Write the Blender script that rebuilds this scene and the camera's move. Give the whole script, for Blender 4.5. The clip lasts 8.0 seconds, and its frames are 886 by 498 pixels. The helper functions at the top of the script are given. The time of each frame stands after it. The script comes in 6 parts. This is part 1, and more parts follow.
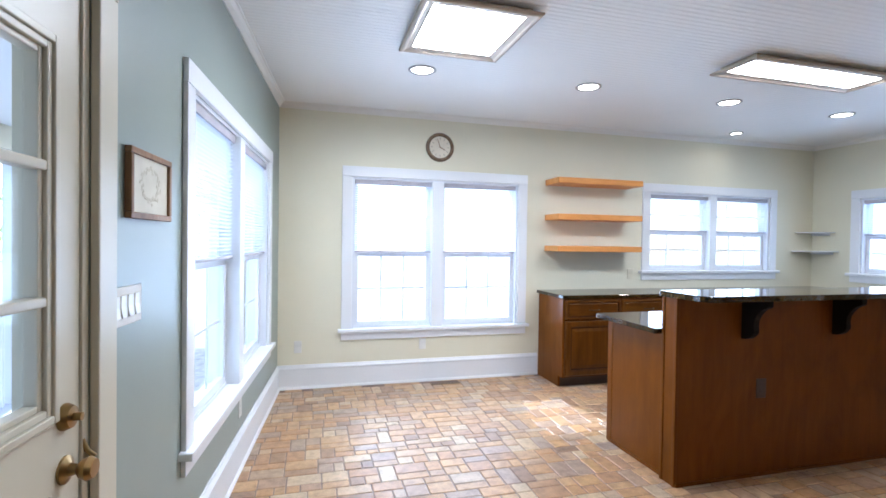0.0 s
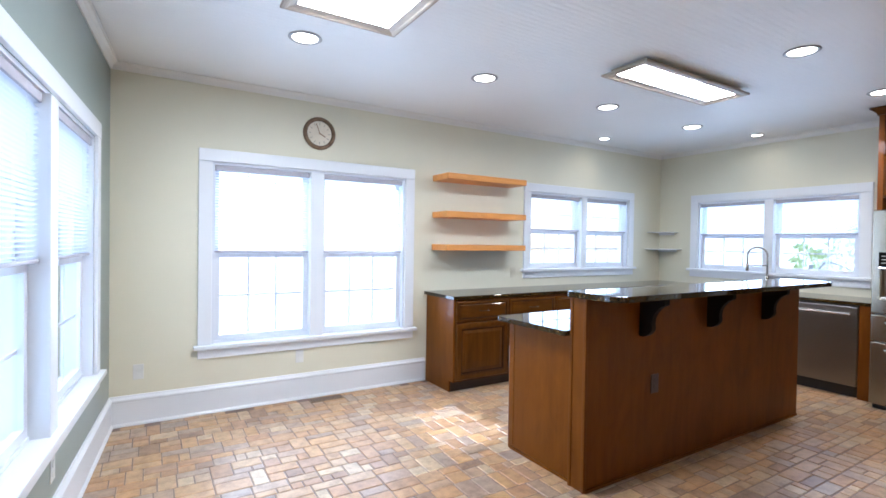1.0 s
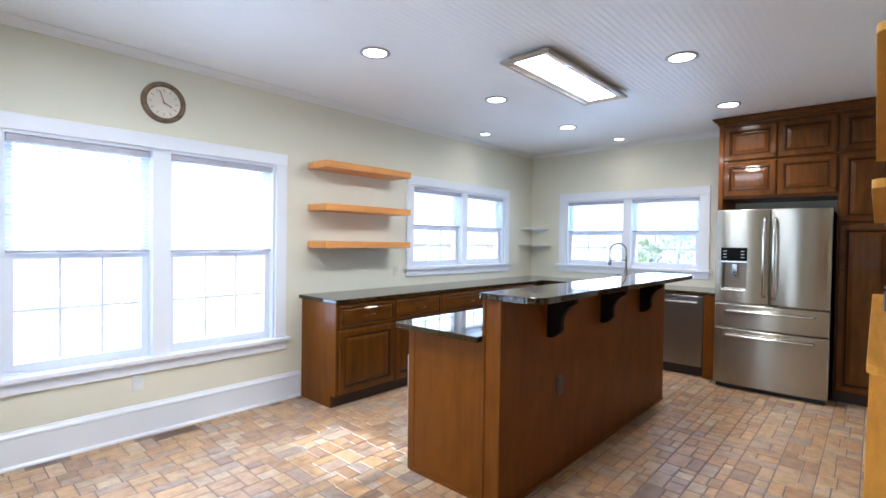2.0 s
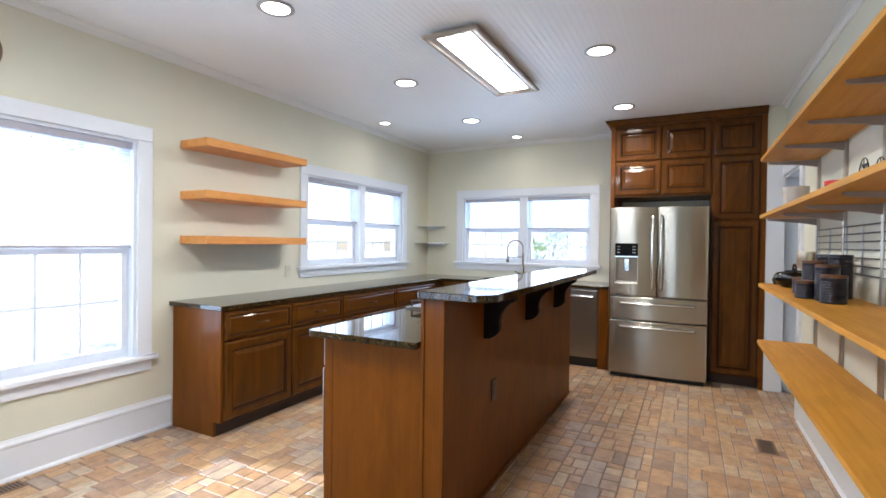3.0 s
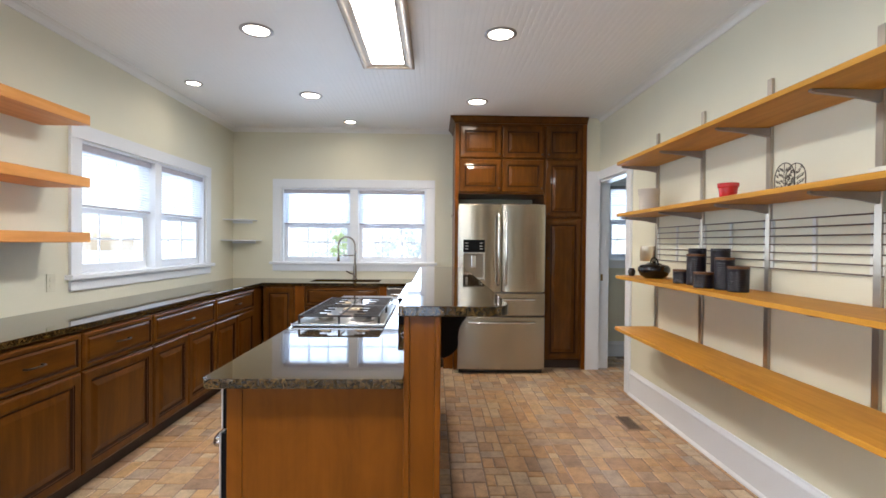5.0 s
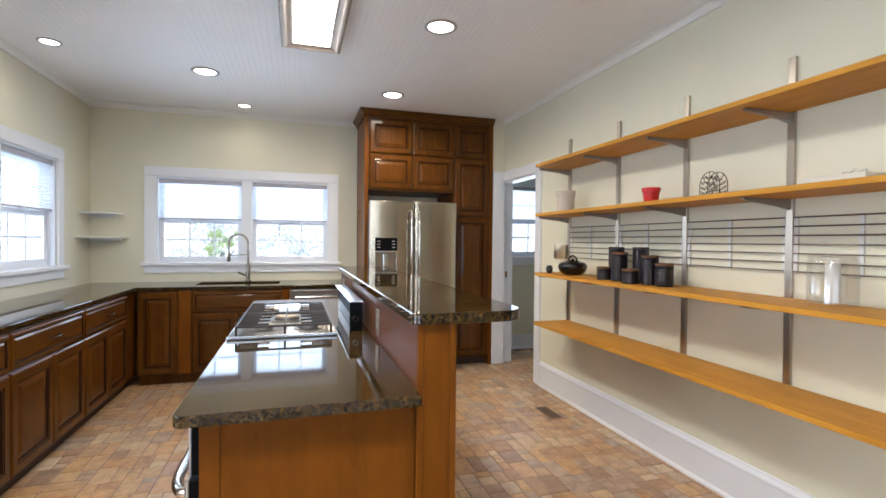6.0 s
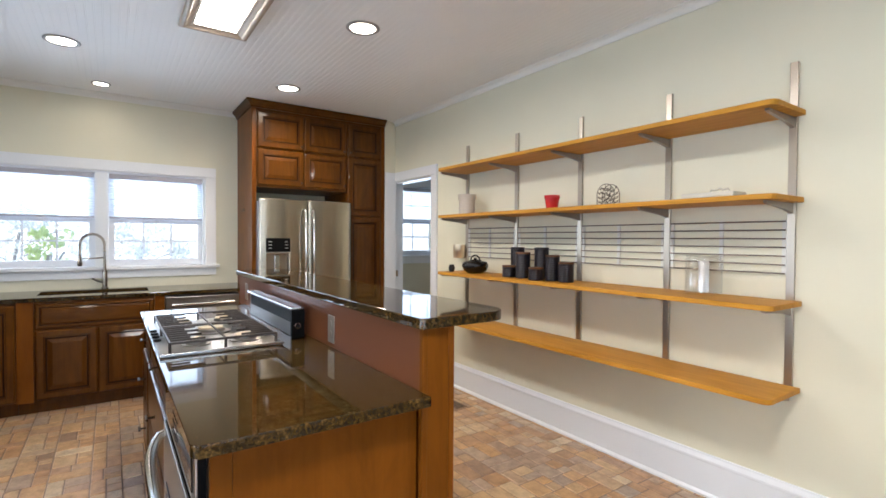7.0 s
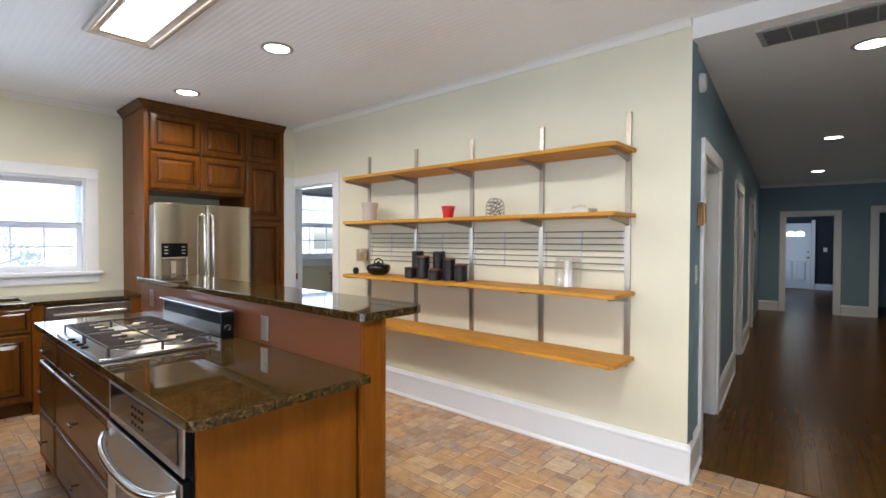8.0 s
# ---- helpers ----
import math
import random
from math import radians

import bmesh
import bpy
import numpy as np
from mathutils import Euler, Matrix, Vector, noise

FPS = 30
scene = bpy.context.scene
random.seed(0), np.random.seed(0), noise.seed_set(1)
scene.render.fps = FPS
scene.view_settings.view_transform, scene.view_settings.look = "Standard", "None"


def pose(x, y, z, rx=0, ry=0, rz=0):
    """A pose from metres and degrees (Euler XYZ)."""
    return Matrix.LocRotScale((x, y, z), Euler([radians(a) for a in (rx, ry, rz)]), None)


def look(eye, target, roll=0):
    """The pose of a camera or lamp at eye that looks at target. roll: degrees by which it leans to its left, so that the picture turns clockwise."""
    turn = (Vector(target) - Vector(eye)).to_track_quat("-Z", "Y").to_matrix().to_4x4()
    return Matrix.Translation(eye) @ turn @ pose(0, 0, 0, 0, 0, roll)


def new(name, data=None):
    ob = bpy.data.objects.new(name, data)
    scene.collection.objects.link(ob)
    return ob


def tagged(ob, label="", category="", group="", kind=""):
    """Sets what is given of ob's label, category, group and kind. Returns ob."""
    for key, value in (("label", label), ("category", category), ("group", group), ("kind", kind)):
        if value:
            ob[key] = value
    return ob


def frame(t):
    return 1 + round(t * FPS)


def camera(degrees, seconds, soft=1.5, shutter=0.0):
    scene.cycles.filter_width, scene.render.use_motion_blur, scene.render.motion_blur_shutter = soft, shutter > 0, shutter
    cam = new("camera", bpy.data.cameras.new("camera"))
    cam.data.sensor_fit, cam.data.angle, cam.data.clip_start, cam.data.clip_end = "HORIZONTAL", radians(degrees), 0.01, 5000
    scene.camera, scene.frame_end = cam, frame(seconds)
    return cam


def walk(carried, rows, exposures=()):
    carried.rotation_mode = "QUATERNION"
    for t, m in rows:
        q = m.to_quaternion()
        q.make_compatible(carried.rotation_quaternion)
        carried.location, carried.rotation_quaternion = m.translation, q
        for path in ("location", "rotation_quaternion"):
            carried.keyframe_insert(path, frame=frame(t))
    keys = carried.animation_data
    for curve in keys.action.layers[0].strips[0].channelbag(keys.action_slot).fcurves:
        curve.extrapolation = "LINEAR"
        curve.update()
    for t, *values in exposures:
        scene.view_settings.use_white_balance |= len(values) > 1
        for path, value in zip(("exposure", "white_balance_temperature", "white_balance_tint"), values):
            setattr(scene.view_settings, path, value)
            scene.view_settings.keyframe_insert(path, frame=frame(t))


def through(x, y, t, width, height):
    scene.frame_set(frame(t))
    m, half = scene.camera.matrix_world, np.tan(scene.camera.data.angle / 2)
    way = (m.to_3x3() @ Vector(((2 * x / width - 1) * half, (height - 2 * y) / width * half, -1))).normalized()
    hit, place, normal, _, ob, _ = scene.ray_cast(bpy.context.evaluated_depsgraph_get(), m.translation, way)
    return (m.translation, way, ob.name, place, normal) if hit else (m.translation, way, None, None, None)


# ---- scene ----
cam = camera(85.5, 8.0, 1.6)
PATH = [
    (0, (0.268, 0.589, 1.424), (0.791, 2.520, 1.394), 0.81),
    (0.5, (0.220, 0.807, 1.422), (1.003, 2.647, 1.395), 0.89),
    (1, (0.214, 1.037, 1.424), (1.254, 2.745, 1.395), 0.86),
    (1.5, (0.250, 1.287, 1.428), (1.531, 2.823, 1.395), 0.81),
    (2, (0.290, 1.499, 1.421), (1.773, 2.840, 1.386), 0.82),
    (3.5, (0.481, 2.193, 1.355), (2.357, 2.887, 1.334), 0.70),
    (4, (0.550, 2.437, 1.357), (2.494, 2.905, 1.334), 0.69),
    (4.5, (0.643, 2.704, 1.353), (2.631, 2.923, 1.330), 0.50),
    (6, (0.944, 3.389, 1.360), (2.857, 2.805, 1.329), 0.54),
    (6.5, (1.034, 3.614, 1.375), (2.832, 2.739, 1.337), 0.38),
    (7, (1.073, 3.832, 1.390), (2.717, 2.695, 1.350), 0.38),
    (7.5, (1.007, 4.035, 1.411), (2.490, 2.693, 1.370), 0.20),
    (8, (0.871, 4.211, 1.427), (2.198, 2.715, 1.391), 0.21),
]
walk(cam, [(t, look(eye, target, roll)) for t, eye, target, roll in PATH],
     [(0.0, 1.95, 5070, 12), (2.0, 1.95, 5130, 12), (4.5, 1.91, 5830, 12), (6.5, 1.85, 5830, 12), (8.0, 1.92, 5800, 12)])

# world, sun and exposure
world = bpy.data.worlds.new("sky")
scene.world = world
world.use_nodes = True
wn = world.node_tree
bg = wn.nodes["Background"]
sky = wn.nodes.new("ShaderNodeTexSky")
sky.sky_type = 'NISHITA'
sky.sun_disc = False
sky.sun_elevation = radians(36)
sky.sun_rotation = radians(-8)
sky.altitude = 100
sky.air_density = 1.0
sky.dust_density = 2.5
wn.links.new(sky.outputs[0], bg.inputs[0])
bg.inputs[1].default_value = 0.15
SUN_WAY = Vector((0.22, -1.36, -1.0))
sun = new("sun", bpy.data.lights.new("sun", 'SUN'))
sun.data.energy = 1.7
sun.data.angle = radians(0.5)
sun.data.color = (1.0, 0.97, 0.92)
sun.matrix_basis = look((0, 20, 15), Vector((0, 20, 15)) + SUN_WAY)


def sky_lamp(m, w, h, watts, color=(0.70, 0.85, 1.0)):
    """An area lamp for the sky's light in an opening."""
    a = new("daylight_lamp", bpy.data.lights.new("daylight_lamp", 'AREA'))
    a.data.shape, a.data.size, a.data.size_y = 'RECTANGLE', w, h
    a.data.energy, a.data.color = watts, color
    a.data.spread = radians(140)
    a.matrix_basis = m


sky_lamp(pose(1.51, 5.57, 1.30, -92, 0, 0), 1.8, 1.5, 10.5)
sky_lamp(pose(4.92, 5.57, 1.57, -92, 0, 0), 1.7, 0.9, 4)
sky_lamp(pose(6.74, 3.91, 1.57, 98, 0, 90), 1.8, 0.9, 8)
sky_lamp(pose(-0.40, 3.80, 1.30, 92, 0, -90), 1.9, 1.5, 5.5)
sky_lamp(pose(6.74, 0.08, 1.57, 92, 0, 90), 1.5, 0.95, 5)

# levels and wall faces, in metres
NORTH, EAST, SOUTH, CEIL = 5.35, 6.52, 1.16, 2.715
CORNER_W = Vector((-0.05, NORTH, 0))          # corner of the blue wall and the window wall
CORNER_H = Vector((1.650, SOUTH, 0))            # corner of the shelf wall and the hall
WEST = Matrix.Translation(CORNER_W) @ Matrix.Rotation(math.atan2(-1, -0.075), 4, 'Z')   # local x runs along the blue wall, local y into the room
HALL = Matrix.Translation(CORNER_H) @ Matrix.Rotation(math.atan2(-1, 0.105), 4, 'Z')  # local x down the hall, local y to the east, behind its face
HALL_CEIL = 2.60


# ---- materials ----
def material(name, color=(0.8, 0.8, 0.8), rough=0.5, metal=0.0):
    m = bpy.data.materials.new(name)
    m.use_nodes = True
    b = m.node_tree.nodes["Principled BSDF"]
    b.inputs["Base Color"].default_value = (*color, 1)
    b.inputs["Roughness"].default_value = rough
    b.inputs["Metallic"].default_value = metal
    return m, m.node_tree.nodes, m.node_tree.links, b


def coords(nodes, links, scale=(1, 1, 1), kind="Object"):
    tc = nodes.new("ShaderNodeTexCoord")
    mp = nodes.new("ShaderNodeMapping")
    mp.inputs["Scale"].default_value = scale
    links.new(tc.outputs[kind], mp.inputs[0])
    return mp.outputs[0]


def noise_tex(nodes, links, vec, scale, detail=4.0, rough=0.55, distort=0.0):
    n = nodes.new("ShaderNodeTexNoise")
    n.inputs["Scale"].default_value = scale
    n.inputs["Detail"].default_value = detail
    n.inputs["Roughness"].default_value = rough
    n.inputs["Distortion"].default_value = distort
    links.new(vec, n.inputs["Vector"])
    return n.outputs[0]


def ramp(nodes, links, fac, stops, mode='LINEAR'):
    r = nodes.new("ShaderNodeValToRGB")
    r.color_ramp.interpolation = mode
    e = r.color_ramp.elements
    while len(e) < len(stops):
        e.new(0.5)
    for el, (p, c) in zip(e, stops):
        el.position = p
        el.color = (*c, 1) if len(c) == 3 else c
    links.new(fac, r.inputs[0])
    return r.outputs[0]


def mixed(nodes, links, fac, a, b, mode='MIX'):
    m = nodes.new("ShaderNodeMix")
    m.data_type = 'RGBA'
    m.blend_type = mode
    if isinstance(fac, (int, float)):
        m.inputs[0].default_value = fac
    else:
        links.new(fac, m.inputs[0])
    for i, v in ((6, a), (7, b)):
        if isinstance(v, tuple):
            m.inputs[i].default_value = (*v, 1)
        else:
            links.new(v, m.inputs[i])
    return m.outputs[2]


def bumped(nodes, links, b, height, strength=0.2, dist=0.002):
    bp = nodes.new("ShaderNodeBump")
    bp.inputs["Strength"].default_value = strength
    bp.inputs["Distance"].default_value = dist
    links.new(height, bp.inputs["Height"])
    links.new(bp.outputs[0], b.inputs["Normal"])


def paint(name, color, rough=0.5, vary=0.05, bump=0.12):
    m, n, l, b = material(name, color, rough)
    v = coords(n, l)
    big = noise_tex(n, l, v, 1.3, 5)
    dark = tuple(c * (1 - vary) for c in color)
    light = tuple(min(1, c * (1 + vary * 0.6)) for c in color)
    l.new(ramp(n, l, big, [(0.3, dark), (0.7, light)]), b.inputs["Base Color"])
    bumped(n, l, b, noise_tex(n, l, v, 260, 3), bump, 0.001)
    return m


def wood(name, dark, mid, light, axis=2, rough=0.32, scale=1.0, coat=0.0, blotch=0.8, relief=0.05):
    m, n, l, b = material(name, mid, rough)
    info = n.new("ShaderNodeObjectInfo")
    sc = n.new("ShaderNodeMath")
    sc.operation = 'MULTIPLY'
    sc.inputs[1].default_value = 37.0
    l.new(info.outputs["Random"], sc.inputs[0])

    def shifted(s):
        off = n.new("ShaderNodeVectorMath")
        off.operation = 'ADD'
        l.new(coords(n, l, tuple(s)), off.inputs[0])
        l.new(sc.outputs[0], off.inputs[1])
        return off.outputs[0]

    s = [20 * scale] * 3
    s[axis] = 1.1 * scale
    grain = noise_tex(n, l, shifted(s), 1.6, 6, 0.6, 0.9)
    base = ramp(n, l, grain, [(0.22, dark), (0.5, mid), (0.8, light)])
    s2 = [4.2 * scale] * 3
    s2[axis] = 1.5 * scale
    blot = noise_tex(n, l, shifted(s2), 1.5, 4, 0.6, 1.4)
    shade = ramp(n, l, blot, [(0.28, (0.58, 0.54, 0.50)), (0.5, (0.96, 0.95, 0.93)), (0.72, (1.28, 1.24, 1.18))])
    col = mixed(n, l, blotch, base, shade, 'MULTIPLY')
    l.new(col, b.inputs["Base Color"])
    b.inputs["Coat Weight"].default_value = coat
    b.inputs["Specular IOR Level"].default_value = 0.10
    b.inputs["Coat Roughness"].default_value = 0.07
    bumped(n, l, b, grain, relief, 0.001)
    return m


def steel(name, color=(0.62, 0.61, 0.59), rough=0.27, turn=0.25):
    """Brushed metal; turn 0.25 smears upright, 0 level."""
    m, n, l, b = material(name, color, rough, 1.0)
    v = coords(n, l)
    g = noise_tex(n, l, v, 1.5, 2)
    l.new(ramp(n, l, g, [(0.3, tuple(c * 0.94 for c in color)), (0.7, color)]), b.inputs["Base Color"])
    tan = n.new("ShaderNodeTangent")
    tan.direction_type, tan.axis = 'RADIAL', 'Z'
    l.new(tan.outputs[0], b.inputs["Tangent"])
    b.inputs["Anisotropic"].default_value = 0.85
    b.inputs["Anisotropic Rotation"].default_value = turn
    return m


def plain(name, color, rough=0.5, metal=0.0, vary=0.08):
    m, n, l, b = material(name, color, rough, metal)
    v = coords(n, l)
    g = noise_tex(n, l, v, 9, 5)
    l.new(ramp(n, l, g, [(0.3, tuple(c * (1 - vary) for c in color)), (0.7, tuple(min(1, c * (1 + vary)) for c in color))]), b.inputs["Base Color"])
    bumped(n, l, b, noise_tex(n, l, v, 150, 3), 0.05, 0.0008)
    return m


def glow(name, color, strength):
    m, n, l, b = material(name, (0.9, 0.9, 0.9), 0.4)
    b.inputs["Emission Color"].default_value = (*color, 1)
    b.inputs["Emission Strength"].default_value = strength
    return m


def glass(name, color=(0.95, 0.98, 0.97), rough=0.0):
    m, n, l, b = material(name, color, rough)
    b.inputs["Transmission Weight"].default_value = 1.0
    b.inputs["IOR"].default_value = 1.45
    return m


def thin_glass(name, sheen=0.02):
    m = bpy.data.materials.new(name)
    m.use_nodes = True
    n, l = m.node_tree.nodes, m.node_tree.links
    n.clear()
    out = n.new("ShaderNodeOutputMaterial")
    tr = n.new("ShaderNodeBsdfTransparent")
    gl = n.new("ShaderNodeBsdfGlossy")
    gl.inputs["Roughness"].default_value = 0.01
    lw = n.new("ShaderNodeLayerWeight")
    lw.inputs["Blend"].default_value = 0.5
    pw = n.new("ShaderNodeMath")
    pw.operation = 'POWER'
    pw.inputs[1].default_value = 5.0
    l.new(lw.outputs["Facing"], pw.inputs[0])
    fr = n.new("ShaderNodeMath")
    fr.operation = 'MULTIPLY_ADD'
    fr.inputs[1].default_value = 0.45
    fr.inputs[2].default_value = sheen
    l.new(pw.outputs[0], fr.inputs[0])
    mx = n.new("ShaderNodeMixShader")
    l.new(fr.outputs[0], mx.inputs[0])
    l.new(tr.outputs[0], mx.inputs[1])
    l.new(gl.outputs[0], mx.inputs[2])
    l.new(mx.outputs[0], out.inputs[0])
    return m


def granite(name):
    m, n, l, b = material(name, (0.06, 0.05, 0.035), 0.04)
    v = coords(n, l)
    a = noise_tex(n, l, v, 84, 7, 0.72)
    vor = n.new("ShaderNodeTexVoronoi")
    vor.inputs["Scale"].default_value = 210
    l.new(v, vor.inputs["Vector"])
    c1 = ramp(n, l, a, [(0.36, (0.006, 0.0033, 0.0018)), (0.49, (0.032, 0.0195, 0.0065)), (0.60, (0.080, 0.050, 0.015)), (0.78, (0.150, 0.104, 0.040))])
    c2 = ramp(n, l, vor.outputs["Color"], [(0.2, (0.45, 0.42, 0.38)), (0.8, (1.25, 1.2, 1.1))])
    cloud = ramp(n, l, noise_tex(n, l, v, 28, 4, 0.6), [(0.35, (0.45, 0.42, 0.38)), (0.65, (1.5, 1.42, 1.25))])
    l.new(mixed(n, l, 0.7, mixed(n, l, 0.8, c1, c2, 'MULTIPLY'), cloud, 'MULTIPLY'), b.inputs["Base Color"])
    b.inputs["Specular IOR Level"].default_value = 0.5
    return m


TILE_STOPS = [(0.0, (0.270, 0.169, 0.103)), (0.12, (0.468, 0.262, 0.111)), (0.3, (0.520, 0.338, 0.165)), (0.42, (0.364, 0.278, 0.211)),
              (0.55, (0.437, 0.245, 0.113)), (0.68, (0.541, 0.322, 0.134)), (0.8, (0.385, 0.278, 0.196)), (0.9, (0.603, 0.463, 0.283)), (1.0, (0.478, 0.300, 0.149))]


def tile_clay(name, island):
    m, n, l, b = material(name, (0.4, 0.27, 0.17), 0.42)
    if island:
        rnd = n.new("ShaderNodeNewGeometry").outputs["Random Per Island"]
    else:
        rnd = n.new("ShaderNodeObjectInfo").outputs["Random"]
    tone = ramp(n, l, rnd, TILE_STOPS)
    geo = n.new("ShaderNodeNewGeometry").outputs["Position"]
    big = noise_tex(n, l, geo, 14, 6, 0.65)
    fine = noise_tex(n, l, geo, 90, 5, 0.7)
    stain = ramp(n, l, big, [(0.28, (0.58, 0.57, 0.60)), (0.52, (0.98, 0.98, 0.98)), (0.78, (1.30, 1.24, 1.16))])
    speck = ramp(n, l, fine, [(0.3, (0.8, 0.8, 0.8)), (0.7, (1.12, 1.12, 1.12))])
    l.new(mixed(n, l, 0.8, mixed(n, l, 0.9, tone, stain, 'MULTIPLY'), speck, 'MULTIPLY'), b.inputs["Base Color"])
    rr = ramp(n, l, big, [(0.3, (0.58,) * 3), (0.7, (0.40,) * 3)])
    l.new(rr, b.inputs["Roughness"])
    b.inputs["Coat Weight"].default_value = 0.52
    b.inputs["Coat Roughness"].default_value = 0.36
    both = mixed(n, l, 0.35, big, fine)
    bumped(n, l, b, both, 0.22, 0.004)
    return m


def leafy(name, a, c, through=(0.34, 0.46, 0.14)):
    m, n, l, b = material(name, a, 0.55)
    rnd = n.new("ShaderNodeNewGeometry").outputs["Random Per Island"]
    l.new(ramp(n, l, rnd, [(0, a), (1, c)]), b.inputs["Base Color"])
    out = n["Material Output"]
    tl = n.new("ShaderNodeBsdfTranslucent")
    tl.inputs["Color"].default_value = (*through, 1)
    mx = n.new("ShaderNodeMixShader")
    mx.inputs[0].default_value = 0.55
    l.new(b.outputs[0], mx.inputs[1])
    l.new(tl.outputs[0], mx.inputs[2])
    l.new(mx.outputs[0], out.inputs[0])
    return m


def translucent(m, color, share):
    """Lets part of the light through a thin sheet."""
    n, l = m.node_tree.nodes, m.node_tree.links
    tl = n.new("ShaderNodeBsdfTranslucent")
    tl.inputs["Color"].default_value = (*color, 1)
    mx = n.new("ShaderNodeMixShader")
    mx.inputs[0].default_value = share
    l.new(n["Principled BSDF"].outputs[0], mx.inputs[1])
    l.new(tl.outputs[0], mx.inputs[2])
    l.new(mx.outputs[0], n["Material Output"].inputs[0])
    return m


M_CREAM = paint("cream_wall_paint", (0.735, 0.700, 0.540), 0.55, 0.035)
M_BLUE = paint("blue_grey_wall_paint", (0.285, 0.325, 0.285), 0.36, 0.05)
M_HALLBLUE = paint("slate_blue_hall_paint", (0.19, 0.29, 0.35), 0.45, 0.05)
M_NAVY = paint("navy_paint", (0.02, 0.026, 0.038), 0.5, 0.1)
M_WHITE = paint("white_trim_paint", (0.78, 0.79, 0.80), 0.32, 0.02, 0.05)
M_DOORW = paint("cream_door_paint", (0.60, 0.55, 0.42), 0.35, 0.03, 0.05)
M_CEIL = paint("white_ceiling_paint", (0.85, 0.84, 0.81), 0.5, 0.02, 0.05)
M_CROWN = paint("cream_white_crown_paint", (0.80, 0.78, 0.72), 0.45, 0.02, 0.05)
M_SASH = paint("white_vinyl", (0.74, 0.76, 0.80), 0.35, 0.02, 0.03)
M_SLAT = translucent(paint("white_blind_slat", (0.78, 0.80, 0.84), 0.45, 0.02, 0.02), (0.85, 0.88, 0.92), 0.5)
M_CHERRY = wood("cherry_cabinet", (0.066, 0.0215, 0.0018), (0.090, 0.0305, 0.0023), (0.116, 0.0425, 0.0034), 2, 0.36, 0.8, 0.30)
M_CHERRYX = wood("cherry_cabinet_level", (0.066, 0.0215, 0.0018), (0.090, 0.0305, 0.0023), (0.116, 0.0425, 0.0034), 0, 0.36, 0.8, 0.30)
M_CHERRYY = wood("cherry_cabinet_cross", (0.066, 0.0215, 0.0018), (0.090, 0.0305, 0.0023), (0.116, 0.0425, 0.0034), 1, 0.36, 0.8, 0.30)
M_PANEL = wood("cherry_veneer", (0.128, 0.0395, 0.0027), (0.150, 0.0465, 0.0033), (0.172, 0.0540, 0.0042), 2, 0.36, 0.8, 0.10, 0.55)
# Knee wall's window side: the window's light is put into this colour.
M_WINDOW_SIDE = paint("window_lit_red_brown", (0.150, 0.052, 0.020), 0.38, 0.08, 0.03)
M_WINDOW_SIDE.node_tree.nodes["Principled BSDF"].inputs["Specular IOR Level"].default_value = 0.15
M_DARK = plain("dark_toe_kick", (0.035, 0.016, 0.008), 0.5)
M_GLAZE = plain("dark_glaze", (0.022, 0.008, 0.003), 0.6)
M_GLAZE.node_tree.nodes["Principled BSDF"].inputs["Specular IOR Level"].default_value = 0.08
M_HONEY = wood("honey_shelf", (0.43, 0.19, 0.020), (0.53, 0.25, 0.030), (0.60, 0.31, 0.050), 0, 0.45, 0.9, 0.0, 0.3)
M_ORANGE = wood("orange_pine_shelf", (0.58, 0.25, 0.06), (0.68, 0.31, 0.085), (0.74, 0.37, 0.12), 0, 0.4, 0.9, 0.1, 0.25)
M_PLANK = wood("dark_oak_plank", (0.056, 0.0220, 0.0018), (0.084, 0.0345, 0.0030), (0.112, 0.0490, 0.0060), 0, 0.26, 0.9, 0.0, 0.5, 0.008)
M_GRANITE = granite("brown_granite")
M_STEEL = steel("brushed_steel", (0.46, 0.42, 0.34), 0.25)
M_STEELX = steel("brushed_steel_level", (0.46, 0.45, 0.43), 0.32)
M_STEELZ = steel("brushed_steel_upright", (0.47, 0.415, 0.34), 0.34, 0.0)
M_STEELDARK = steel("dull_brushed_steel", (0.30, 0.275, 0.25), 0.36, 0.0)
M_TRAY = steel("cooktop_steel", (0.36, 0.345, 0.325), 0.34)
M_CHROME = plain("polished_metal", (0.72, 0.71, 0.69), 0.14, 1.0, 0.03)
M_BRASS = plain("aged_brass", (0.32, 0.205, 0.08), 0.34, 1.0)
M_BRONZE = plain("bronze_pull", (0.055, 0.038, 0.027), 0.38, 0.7)
M_BLACK = plain("black_enamel", (0.010, 0.010, 0.011), 0.3)
M_BLACKGLASS = plain("black_glass", (0.008, 0.008, 0.009), 0.06)
M_IRON = plain("cast_iron", (0.03, 0.03, 0.032), 0.5, 0.4)
M_NAVYCAN = plain("dark_plum_lacquer", (0.007, 0.005, 0.010), 0.30)
M_RED = plain("red_glaze", (0.55, 0.02, 0.02), 0.25)
M_BEIGE = plain("beige_stoneware", (0.52, 0.46, 0.38), 0.55)
M_WHITECER = plain("white_ceramic", (0.75, 0.74, 0.70), 0.3)
M_PLATE = plain("white_plastic_plate", (0.72, 0.71, 0.66), 0.6)
M_CREAMPLATE = plain("cream_plastic_plate", (0.66, 0.62, 0.47), 0.5)
M_ROCKER = plain("white_rocker_plastic", (0.80, 0.80, 0.77), 0.35)
M_BROWNPLATE = plain("brown_plastic_plate", (0.05, 0.025, 0.014), 0.4)
